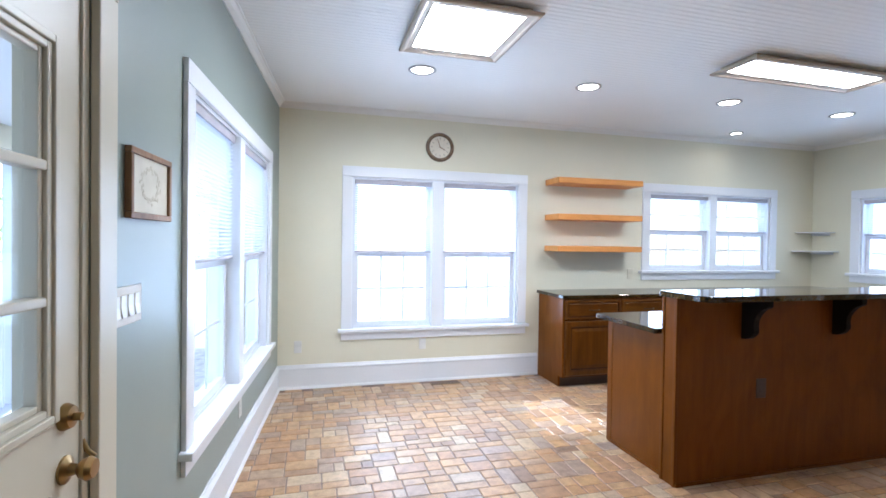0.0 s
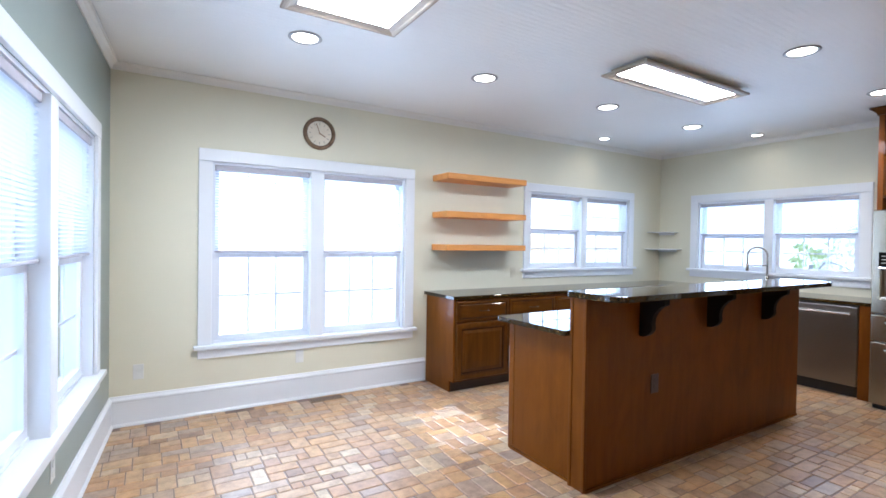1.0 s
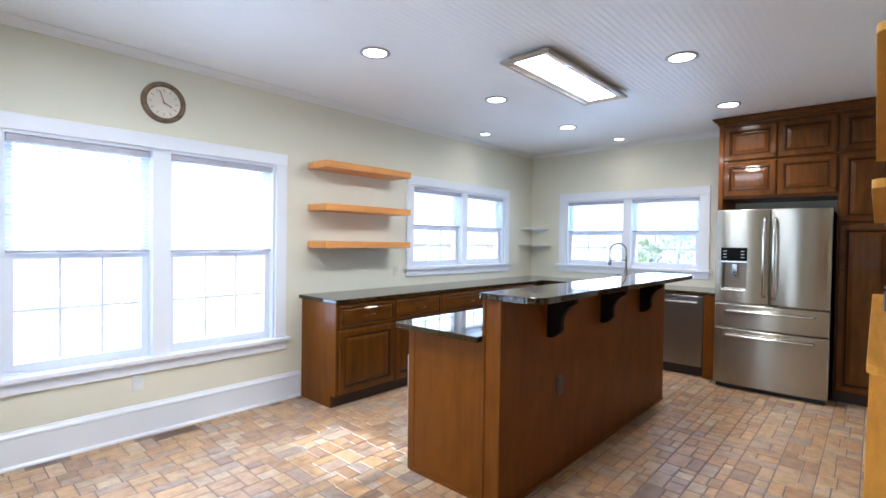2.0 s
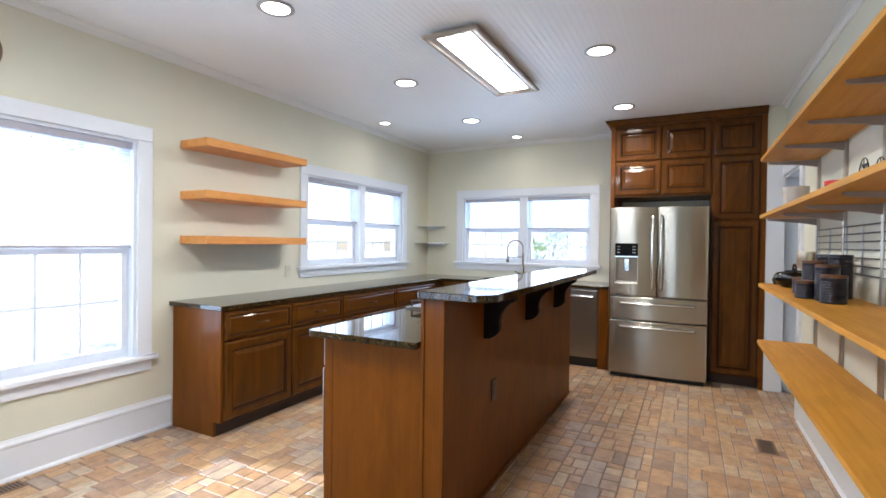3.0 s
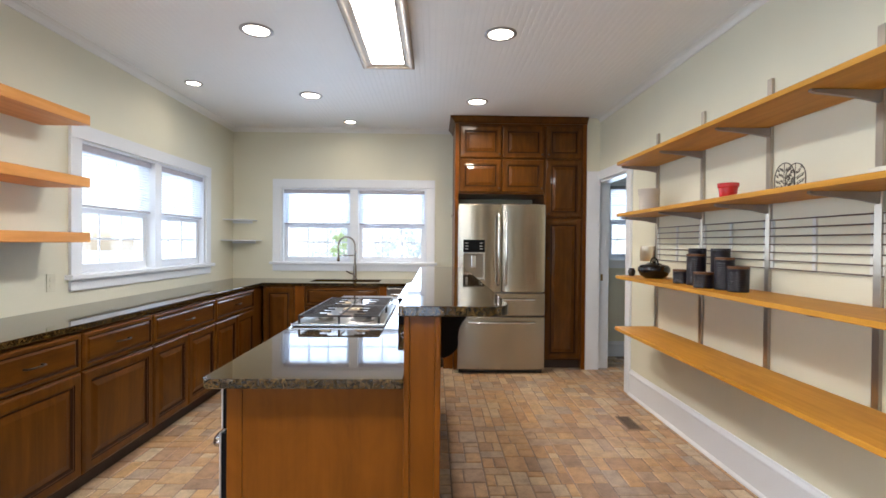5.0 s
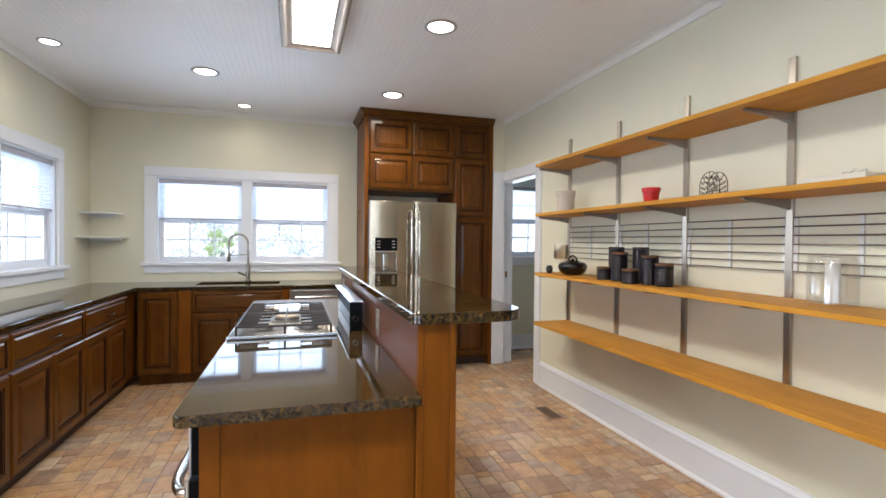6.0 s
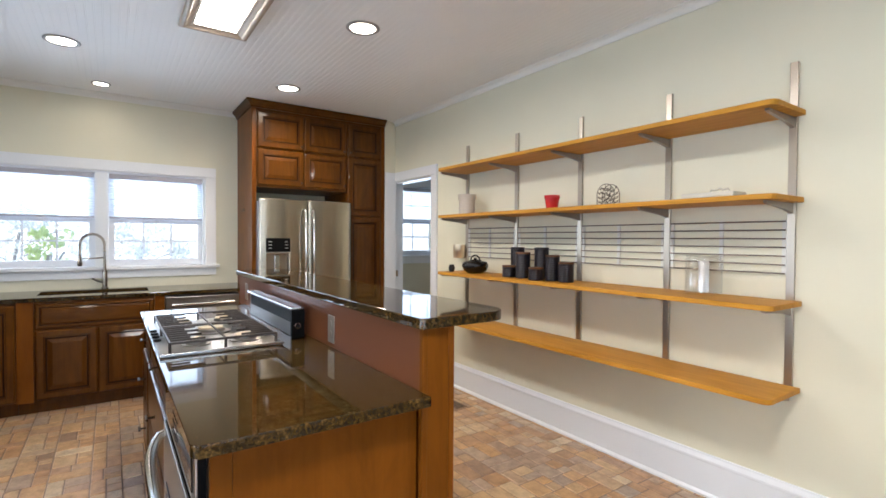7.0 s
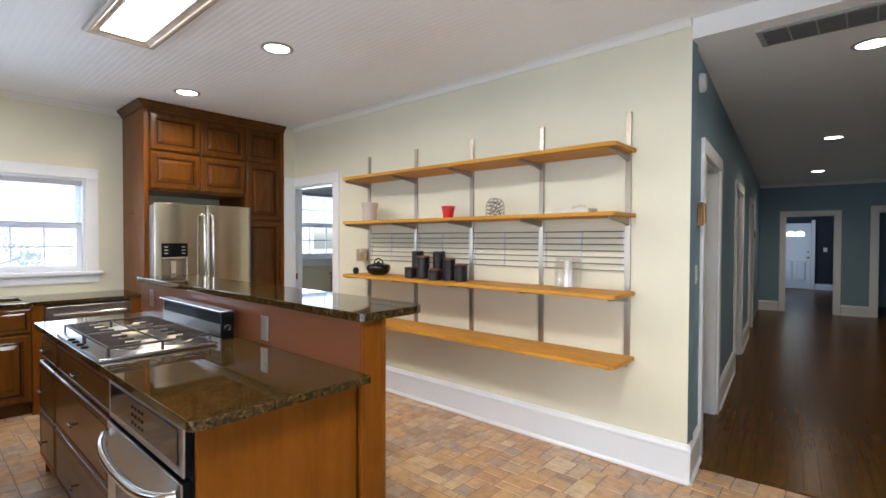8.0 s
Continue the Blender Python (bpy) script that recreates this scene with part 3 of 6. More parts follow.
def door_casing(name, a, b, head, m, w=0.10, jamb=0.12, label="white painted door casing"):
    t = thing(name, m, label, "door casing", "", "structure")
    part("side_casing", box(a - w, a, 0, 0.022, 0, head, 0.003), M_WHITE, t)
    part("side_casing", box(b, b + w, 0, 0.022, 0, head, 0.003), M_WHITE, t)
    part("head_casing", box(a - w, b + w, 0, 0.024, head + 0.001, head + w, 0.003), M_WHITE, t)
    part("jamb", box(a, a + 0.018, -jamb, -0.001, 0, head, 0.001), M_WHITE, t)
    part("jamb", box(b - 0.018, b, -jamb, -0.001, 0, head, 0.001), M_WHITE, t)
    part("head_jamb", box(a + 0.019, b - 0.019, -jamb, -0.001, head - 0.018, head, 0.001), M_WHITE, t)
    return t


pc = thing("door_casing_passage", SOUTH_M, "white painted door casing beside the pantry", "door casing", "", "structure")
pa, pb = PASS[0] - CORNER_H.x, PASS[1] - CORNER_H.x
part("side_casing", box(pa - 0.10, pa, 0, 0.022, 0, PASS[3], 0.003), M_WHITE, pc)
part("head_casing", box(pa - 0.10, 5.874 - CORNER_H.x, 0, 0.024, PASS[3] + 0.001, PASS[3] + 0.10, 0.003), M_WHITE, pc)
part("side_casing", box(5.875 - CORNER_H.x, 5.896 - CORNER_H.x, 0.001, 0.146, 0, PASS[3] + 0.10, 0.003), M_WHITE, pc, "broad white board on the wall return")
part("jamb", box(pa, pa + 0.018, -0.12, -0.001, 0, PASS[3], 0.001), M_WHITE, pc)
part("jamb", box(pb - 0.018, pb, -0.12, -0.001, 0, PASS[3], 0.001), M_WHITE, pc)
part("head_jamb", box(pa + 0.019, pb - 0.019, -0.12, -0.001, PASS[3] - 0.018, PASS[3], 0.001), M_WHITE, pc)
part("strike_plate", box(PASS[1] - CORNER_H.x - 0.021, PASS[1] - CORNER_H.x - 0.0185, -0.055, -0.03, 0.96, 1.03), M_BRASS, pc, "dark brass strike plate")
for i, (a, b) in enumerate(H_DOORS):
    door_casing("door_casing_hall", a, b, 2.0, HALL @ Matrix.Diagonal((1, -1, 1, 1)), 0.10)
door_casing("door_casing_end", *FAR_DOOR, 1.955, FAR, 0.09)
door_casing("door_casing_side", *FAR_SIDE, 2.0, FAR, 0.11)

# floors
solid("floor", lattice([-0.50, EAST + 0.1], [0.84, NORTH + 0.1], lambda u, v: True, -0.2, -0.004, lambda u, v, d: (u, v, d)), M_GROUT, "grey-brown grout bed under the clay tiles", "floor", "structure")
solid("floor_utility", lattice([3.9, EAST + 0.1], [-1.6, 0.839], lambda u, v: True, -0.2, -0.004, lambda u, v, d: (u, v, d)), M_GROUT, "grout bed of the side room floor", "floor", "structure")
wf = solid("floor_hall", prism([(0.26, -1.98), (8.1, -3.1), (15.2, -3.1), (15.2, 2.0), (0.26, 2.0)], -0.2, -0.02), M_DARK, "dark oak plank floor of the hall", "floor", "structure", HALL)
board = {}
rest_planks = bmesh.new()
random.seed(7)
v = -3.05
while v < 1.85:
    u = 0.3
    while u < 15.1:
        ln = random.choice((0.9, 1.2, 1.5, 1.8))
        ln = min(ln, 15.15 - u)
        key = round(ln, 2)
        if key not in board:
            board[key] = mesh_of("plank", box(0.0003, ln - 0.0003, 0.0003, 0.0827, -0.019, 0.0, 0.0006, segs=1), M_PLANK)
        outside = v + 0.083 < -1.99 - 0.1377 * (u + ln / 2) or (v > 0.02 and u + ln < 0.5)
        if not outside:
            if -2.4 < v < 0.0 and u < 9.5:
                part_data("plank", board[key], wf, Matrix.Translation((u, v, 0)))
            else:
                own = bmesh.new()
                own.from_mesh(board[key])
                join(rest_planks, own, Matrix.Translation((u, v, 0)))
        u += ln
    v += 0.083
far_planks = part("planks", rest_planks, M_PLANK, wf, "dark oak planks of the side rooms")
far_planks["kind"] = "stuff"
sill = thing("threshold_strip", HALL @ Matrix.Translation((0.30, 0, 0)), "dark oak threshold between clay tiles and planks", "threshold", "", "structure")
part("strip", box(-0.05, 0.0, -2.2, 0.0, -0.01, 0.006, 0.003), M_PLANK, sill)


# ---- windows ----
def window(name, m, w0, w1, z0, z1, mull, label, casing=0.10, depth=OUT, single=False):
    """In wall axes: x along the wall, y into the room, z up."""
    t = thing(name, m, label, "window", "", "structure")
    part("side_casing", box(w0 - casing, w0, 0.001, 0.022, z0, z1, 0.003), M_WHITE, t)
    part("side_casing", box(w1, w1 + casing, 0.001, 0.022, z0, z1, 0.003), M_WHITE, t)
    part("head_casing", box(w0 - casing, w1 + casing, 0.001, 0.024, z1 + 0.001, z1 + casing, 0.003), M_WHITE, t)
    part("window_sill", box(w0 - casing - 0.03, w1 + casing + 0.03, -0.0495, 0.055, z0 - 0.028, z0 + 0.004, 0.004), M_WHITE, t)
    part("apron", box(w0 - casing, w1 + casing, 0.001, 0.02, z0 - 0.105, z0 - 0.029, 0.003), M_WHITE, t)
    jb = bmesh.new()
    box(w0, w0 + 0.02, -depth, 0.0, z0, z1, bm=jb)
    box(w1 - 0.02, w1, -depth, 0.0, z0, z1, bm=jb)
    box(w0 + 0.02, w1 - 0.02, -depth, 0.0, z1 - 0.02, z1, bm=jb)
    box(w0 + 0.02, w1 - 0.02, -depth, -0.05, z0 + 0.001, z0 + 0.019, bm=jb)
    part("window_frame", jb, M_SASH, t)
    cells = [(w0 + 0.02, w1 - 0.02)]
    if not single:
        part("mullion", box(mull[0], mull[1], -depth, 0.022, z0, z1 - 0.02, 0.003), M_WHITE, t)
        cells = [(w0 + 0.02, mull[0] - 0.001), (mull[1] + 0.001, w1 - 0.02)]
    zm = (z0 + z1) / 2 - 0.015
    for a, b in cells:
        for low in (True, False):
            s0, s1 = (z0 + 0.02, zm + 0.02) if low else (zm - 0.02, z1 - 0.022)
            y = -0.075 if low else -0.115
            r = 0.045
            fr = bmesh.new()
            box(a, a + r, y - 0.018, y + 0.018, s0, s1, bm=fr)
            box(b - r, b, y - 0.018, y + 0.018, s0, s1, bm=fr)
            box(a + r, b - r, y - 0.018, y + 0.018, s0, s0 + r, bm=fr)
            box(a + r, b - r, y - 0.018, y + 0.018, s1 - r * 0.8, s1, bm=fr)
            sash = part("lower_sash" if low else "upper_sash", fr, M_SASH, t)
            g0, g1, h0, h1 = a + r, b - r, s0 + r, s1 - r * 0.8
            for i in (1, 2):
                x = g0 + (g1 - g0) * i / 3
                part("muntin", box(x - 0.008, x + 0.008, y - 0.011, y - 0.004, h0, h1), M_SASH, sash)
            zc = (h0 + h1) / 2
            part("muntin", box(g0, g1, y - 0.0112, y - 0.0042, zc - 0.008, zc + 0.008), M_SASH, sash)
            pane = part("pane", box(g0 - 0.004, g1 + 0.004, y - 0.0015, y + 0.0015, h0 - 0.004, h1 + 0.004), M_GLASS, sash)
            pane.visible_shadow = False
            if low:
                part("sash_lock", box((a + b) / 2 - 0.03, (a + b) / 2 + 0.03, y + 0.018, y + 0.034, s1, s1 + 0.012, 0.003), M_SASH, sash)
    return t, cells, zm


def blind(m, a, b, top, bottom, tilt=32, label="white horizontal blind lowered to the meeting rail"):
    t = thing("window_blind", m @ Matrix.Translation(((a + b) / 2, -0.03, bottom)), label, "blind", "window blinds")
    w = (b - a) / 2 - 0.006
    h = top - bottom
    part("headrail", box(-w, w, -0.022, 0.022, h - 0.045, h - 0.002, 0.003), M_RAIL, t)
    part("bottom_rail", box(-w, w, -0.014, 0.014, 0, 0.016, 0.003), M_RAIL, t)
    own = bmesh.new()
    n = int((h - 0.07) / 0.021)
    c, s = math.cos(radians(tilt)) * 0.0125, math.sin(radians(tilt)) * 0.0125
    for i in range(n):
        z = 0.03 + i * (h - 0.08) / max(n - 1, 1)
        vs = [own.verts.new(q) for q in ((-w, -c, z - s), (w, -c, z - s), (w, 0, z + 0.0012), (-w, 0, z + 0.0012), (w, c, z + s), (-w, c, z + s))]
        own.faces.new((vs[0], vs[1], vs[2], vs[3]))
        own.faces.new((vs[3], vs[2], vs[4], vs[5]))
    sl = part("slats", own, M_SLAT, t)
    sl["kind"] = "stuff"
    for x in (-w * 0.7, w * 0.7):
        part("cord", tube([(x, 0.0, 0.01), (x, 0.0, h - 0.04)], 0.0012, 5), M_SLAT, t)
    return t


def window_pair(name, m, w0, w1, z0, z1, mull, label, tilt=22):
    t, cells, zm = window(name, m, w0, w1, z0, z1, mull, label)
    for a, b in cells:
        blind(m, a, b, z1 - 0.022, zm + 0.022, tilt)


window_pair("window_1", NORTH_M, *flip(*N_BIG[:2]), *N_BIG[2:], flip(1.435, 1.555), "wide white double window over the brick tile floor")
window_pair("window_2", NORTH_M, *flip(*N_SMALL[:2]), *N_SMALL[2:], flip(4.885, 4.98), "white double window above the long counter")
window_pair("window_3", EAST_M, E_WIN[0] + 1.5, E_WIN[1] + 1.5, *E_WIN[2:], (3.855 + 1.5, 3.955 + 1.5), "white double window above the sink")
window_pair("window_4", WEST, *W_WIN, (1.56, 1.68), "white double window in the blue-grey wall")
window_pair("window_5", EAST_M, FAR_WIN[0] + 1.5, FAR_WIN[1] + 1.5, *FAR_WIN[2:], (-0.15 + 1.5, -0.07 + 1.5), "white window of the side room seen through the passage")


# ---- kitchen ----
def handle_bar(parent, x, z, y, w=0.10, level=True, mat=None):
    """A slim bowed pull on two posts, face towards -y."""
    pts = [(-w / 2, 0, 0), (-w / 2, -0.022, 0), (-w / 4, -0.029, 0), (0, -0.031, 0), (w / 4, -0.029, 0), (w / 2, -0.022, 0), (w / 2, 0, 0)]
    own = tube(pts, 0.0045, 8)
    if not level:
        own.transform(Matrix.Rotation(radians(90), 4, 'Y'))
    return part("handle", own, mat or M_BRONZE, parent, "slim bronze pull", 60, Matrix.Translation((x, y, z)))


def front(parent, name, x, z, w, h, rings, y=0.0, pull=None, mat=None):
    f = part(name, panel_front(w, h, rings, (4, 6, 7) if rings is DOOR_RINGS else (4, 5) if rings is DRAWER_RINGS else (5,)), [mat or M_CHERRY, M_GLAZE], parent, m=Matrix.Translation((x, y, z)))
    if pull == "mid":
        handle_bar(f, w / 2, h / 2, -0.019)
    return f


def round_knob(parent, x, z):
    part("knob", lathe([(0, 0), (0.006, 0), (0.005, 0.010), (0.011, 0.015), (0.012, 0.020), (0.008, 0.024), (0, 0.025)], 14, m=Matrix.Translation((x, -0.0195, z)) @ Matrix.Rotation(radians(90), 4, 'X')), M_BRONZE, parent, "small round bronze knob", 45)


def base_cabinet(m, w, depth=0.60, doors=1, drawer=True, label="cherry base cabinet with a raised-panel door and drawer", group="base cabinets", false=False, kick=None):
    """In its own axes: front along x at y=0, body towards +y."""
    t = thing("base_cabinet", m, label, "cabinet", group)
    body = bmesh.new()
    box(0.0, w, 0.0, depth, 0.105, 0.884, bm=body)
    part("body", body, M_CHERRY, t)
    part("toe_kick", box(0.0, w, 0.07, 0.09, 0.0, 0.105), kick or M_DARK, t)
    g = 0.006
    top = 0.868
    if drawer:
        front(t, "drawer_front", g, 0.672, w - 2 * g, top - 0.672, DRAWER_RINGS, -0.001, None if false else "mid", M_CHERRYX)
        top = 0.660
    if doors:
        dw = (w - 2 * g - (doors - 1) * 0.004) / doors
        for i in range(doors):
            front(t, "door", g + i * (dw + 0.004), 0.118, dw, top - 0.118, DOOR_RINGS, -0.001)
    return t


NFACE, EFACE = 4.804, 5.91
N_AT = lambda x: at(x, NFACE)
for a, b, doors in ((2.654, 3.284, 1), (3.286, 3.92, 1), (3.922, 4.82, 2), (4.822, 5.69, 2)):
    base_cabinet(N_AT(a), b - a, NORTH - NFACE - 0.004, doors)
endp = thing("cabinet_end_panel", at(2.634, NFACE), "plain cherry end panel of the long cabinet run", "panel")
part("board", lattice([0.0, 0.07, NORTH - NFACE - 0.032], [0, 0.105, 0.884], lambda u, v: not (u < 0.07 and v < 0.105), 0, 0.018, lambda u, v, d: (d, u, v)), M_PANEL, endp)
fil = thing("corner_filler", at(5.692, NFACE), "plain cherry filler in the cabinet corner", "panel")
part("board", box(0, 5.975 - 5.692, 0.0, 0.02, 0.105, 0.884), M_CHERRY, fil)
part("toe_kick", box(0, 0.28, 0.07, 0.09, 0.0, 0.105), M_DARK, fil)

# sink run: local x runs from the corner to the south
E_AT = lambda y: at(EFACE, y, 0, -90)
base_cabinet(E_AT(4.775), 0.34, EAST - EFACE - 0.004, 1, False, "narrow cherry corner cabinet door beside the sink", kick=M_CHERRY)
st = thing("filler_post", E_AT(4.433), "plain cherry post between sink and corner cabinets", "panel")
part("board", box(0, 0.102, -0.012, 0.02, 0.105, 0.884, 0.002), M_PANEL, st)
part("toe_kick", box(0, 0.11, 0.07, 0.09, 0.0, 0.105), M_CHERRY, st)
base_cabinet(E_AT(4.329), 0.80, EAST - EFACE - 0.004, 2, True, "cherry sink base cabinet with two raised-panel doors", "base cabinets", True, M_CHERRY)
st2 = thing("filler_post", E_AT(3.527), "plain cherry post beside the dishwasher", "panel")
part("board", box(0, 0.075, -0.012, 0.02, 0.0, 0.884, 0.002), M_PANEL, st2)

dw = thing("dishwasher", E_AT(3.45), "stainless dishwasher under the counter with a bar handle", "dishwasher")
part("body", box(0.004, 0.606, 0.02, 0.57, 0.1, 0.872), M_BLACK, dw)
part("door_panel", box(0.004, 0.606, -0.028, 0.018, 0.115, 0.868, 0.006), M_STEELDARK, dw)
part("kick_plate", box(0.004, 0.606, 0.05, 0.07, 0.0, 0.105), M_BLACK, dw)
hb = tube([(0.05, -0.07, 0.80), (0.305, -0.072, 0.80), (0.56, -0.07, 0.80)], 0.012, 12)
box(0.07, 0.095, -0.065, -0.028, 0.79, 0.81, bm=hb)
box(0.515, 0.54, -0.065, -0.028, 0.79, 0.81, bm=hb)
part("handle", hb, M_CHROME, dw, "polished bar handle", 50)
st3 = thing("filler_post", E_AT(2.838), "plain cherry strip between dishwasher and tall cabinets", "panel")
part("board", box(0, 0.105, -0.012, 0.02, 0.0, 0.884, 0.002), M_PANEL, st3)

# L-shaped counter with the sink cut out
CT0, CT1 = 0.885, 0.917
SINK = (6.06, 6.40, 3.56, 4.33)
xs = [2.619, 5.885, SINK[0], SINK[1], EAST - 0.002]
ys = [2.732, SINK[2], SINK[3], 4.779, NORTH - 0.002]
ct = lattice(xs, ys, lambda x, y: (y > 4.779 or x > 5.885) and not (SINK[0] < x < SINK[1] and SINK[2] < y < SINK[3]), CT0, CT1, lambda u, v, d: (u, v, d))
bmesh.ops.recalc_face_normals(ct, faces=ct.faces)
sharp = [e for e in ct.edges if len(e.link_faces) == 2 and e.calc_face_angle(0) > 0.5]
bmesh.ops.bevel(ct, geom=sharp, offset=0.0035, segments=2, profile=0.5, affect='EDGES')
solid("kitchen_counter", ct, M_GRANITE, "polished dark brown granite counter along two walls", "counter", "", None, 18)
sk = thing("kitchen_sink", (SINK[0], SINK[2], 0.70), "dark undermount sink set in the granite counter", "sink")
b = bmesh.new()
w, d = SINK[1] - SINK[0], SINK[3] - SINK[2]
box(-0.012, -0.001, -0.012, d + 0.012, 0, 0.179, bm=b)
box(w + 0.001, w + 0.012, -0.012, d + 0.012, 0, 0.179, bm=b)
box(-0.001, w + 0.001, -0.012, -0.001, 0, 0.179, bm=b)
box(-0.001, w + 0.001, d + 0.001, d + 0.012, 0, 0.179, bm=b)
box(-0.001, w + 0.001, -0.001, d + 0.001, 0, 0.012, bm=b)
part("basin", b, M_BLACK, sk)
part("drain", lathe([(0, 0), (0.045, 0), (0.045, 0.004), (0.03, 0.004), (0.028, 0.001), (0, 0.001)], 24, m=Matrix.Translation((w / 2, d / 2, 0.0125))), M_CHROME, sk, smooth=40)

fa = thing("kitchen_faucet", (6.45, 3.885, CT1), "tall spring-neck brushed nickel faucet behind the sink", "faucet")
part("base", lathe([(0, 0), (0.028, 0), (0.028, 0.012), (0.021, 0.02), (0.020, 0.16), (0.017, 0.17), (0, 0.17)], 24), M_NICKEL, fa, smooth=40)
part("riser", tube([(0, 0, 0.16), (0, 0, 0.34)], 0.011, 12), M_NICKEL, fa, smooth=60)
SD = Vector((-0.45, 0.893, 0))
arc = [tuple(SD * (0.10 - 0.10 * math.cos(a)) + Vector((0, 0, 0.40 + 0.10 * math.sin(a)))) for a in np.linspace(0, math.pi, 22)]
neck = [(0, 0, 0.33), (0, 0, 0.37)] + arc + [tuple(SD * 0.20 + Vector((0, 0, 0.36))), tuple(SD * 0.20 + Vector((0, 0, 0.31)))]
part("spring_neck", tube(neck, 0.0085, 10), M_BRACKET, fa, "coiled nickel neck", 60)
coil = bmesh.new()
for i in range(len(neck) - 1):
    a, c = Vector(neck[i]), Vector(neck[i + 1])
    for k in range(3):
        p = a.lerp(c, k / 3)
        own = bmesh.new()
        q = (c - a).to_track_quat('Z', 'Y').to_matrix().to_4x4()
        ring = [(0.0105 * math.cos(t), 0.0105 * math.sin(t), 0) for t in np.linspace(0, 2 * math.pi, 13)[:-1]]
        join(coil, tube(ring, 0.0018, 5, close=True), Matrix.Translation(p) @ q)
part("coil", coil, M_BRACKET, fa)
part("spray_head", lathe([(0, 0), (0.016, 0), (0.020, 0.02), (0.015, 0.075), (0.012, 0.10), (0, 0.10)], 20, m=Matrix.Translation((*(SD * 0.20).xy, 0.215))), M_NICKEL, fa, smooth=40)
part("holder_arm", tube([(0, 0, 0.285), tuple(SD * 0.1 + Vector((0, 0, 0.282))), tuple(SD * 0.185 + Vector((0, 0, 0.28)))], 0.006, 8), M_NICKEL, fa, smooth=60)
part("lever", tube([(0, 0, 0.055), (-0.02, 0.045, 0.07), (-0.035, 0.095, 0.10)], 0.008, 10), M_NICKEL, fa, smooth=60)

# tall cabinets round the fridge: local x runs to the south, face at the local front
TFACE = 5.885
T_AT = lambda y: at(TFACE, y, 0, -90)
dpt = EAST - TFACE - 0.004
side_p = thing("fridge_end_panel", T_AT(2.728), "tall cherry end panel beside the fridge", "panel")
part("board", box(0.0, 0.04, 0.0, dpt, 0.0, 2.64, 0.002), M_PANEL, side_p)
over = thing("over_fridge_cabinet", T_AT(2.687), "cherry wall cabinet with four raised-panel doors above the fridge", "cabinet")
part("body", box(0.0, 0.920, 0.0, dpt, 1.885, 2.64), M_CHERRY, over)
for i in range(2):
    for z0, z1 in ((1.905, 2.255), (2.268, 2.615)):
        d_ = front(over, "door", 0.006 + i * 0.456, z0, 0.452, z1 - z0, DOOR_RINGS, -0.001)
        round_knob(d_, 0.424, 0.040)
pan = thing("pantry_cabinet", T_AT(1.766), "tall cherry pantry cabinet with three raised-panel doors", "cabinet")
part("body", box(0.0, 0.415, 0.0, dpt, 0.105, 2.64), M_CHERRY, pan)
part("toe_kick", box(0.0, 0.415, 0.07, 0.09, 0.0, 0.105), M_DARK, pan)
for z0, z1 in ((0.118, 1.622), (1.637, 2.255), (2.268, 2.615)):
    d_ = front(pan, "door", 0.012, z0, 0.39, z1 - z0, DOOR_RINGS, -0.001)
    round_knob(d_, 0.028, (z1 - z0) * 0.72 if z0 < 1 else 0.040)
solid("wall_return", box(5.897, EAST - 0.001, SOUTH + 0.001, 1.3085, 0.0, CEIL - 0.001), M_CREAM, "cream wall return between pantry and shelf wall", "wall", "structure")
filw = thing("pantry_filler", T_AT(1.350), "plain cherry filler beside the pantry cabinet", "panel")
part("board", box(0.0, 0.04, -0.004, dpt, 0.0, 2.64, 0.002), M_PANEL, filw)
cr = thing("crown_moulding", T_AT(2.728), "stepped cherry crown on the tall cabinets", "moulding")
cb = bmesh.new()
steps = [(0.0, 2.641), (-0.012, 2.641), (-0.012, 2.655), (-0.03, 2.675), (-0.048, 2.69), (-0.055, 2.695), (-0.055, 2.71), (0.0, 2.71)]
def mitred():
    own = bmesh.new()
    a = [own.verts.new((0.0 + y, y, z)) for y, z in steps]
    b2 = [own.verts.new((1.420, y, z)) for y, z in steps]
    c2 = [own.verts.new((0.0 + y, dpt, z)) for y, z in steps]
    for p, q in ((a, b2), (c2, a)):
        for i in range(len(steps)):
            j = (i + 1) % len(steps)
            own.faces.new((p[i], p[j], q[j], q[i]))
    own.faces.new(b2)
    own.faces.new(c2)
    return own
part("moulding", mitred(), M_CHERRYY, cr)
part("top_board", box(0.001, 1.418, 0.001, dpt, 2.641, 2.70), M_DARK, cr)

FX = 5.70
fr = thing("refrigerator", at(FX, 2.700, 0, -90), "stainless french-door refrigerator with water dispenser and two drawers", "refrigerator")
part("body", box(0.012, 0.905, 0.075, 0.78, 0.03, 1.745, 0.006), plain("grey_fridge_side", (0.34, 0.34, 0.35), 0.4, 0.4), fr)


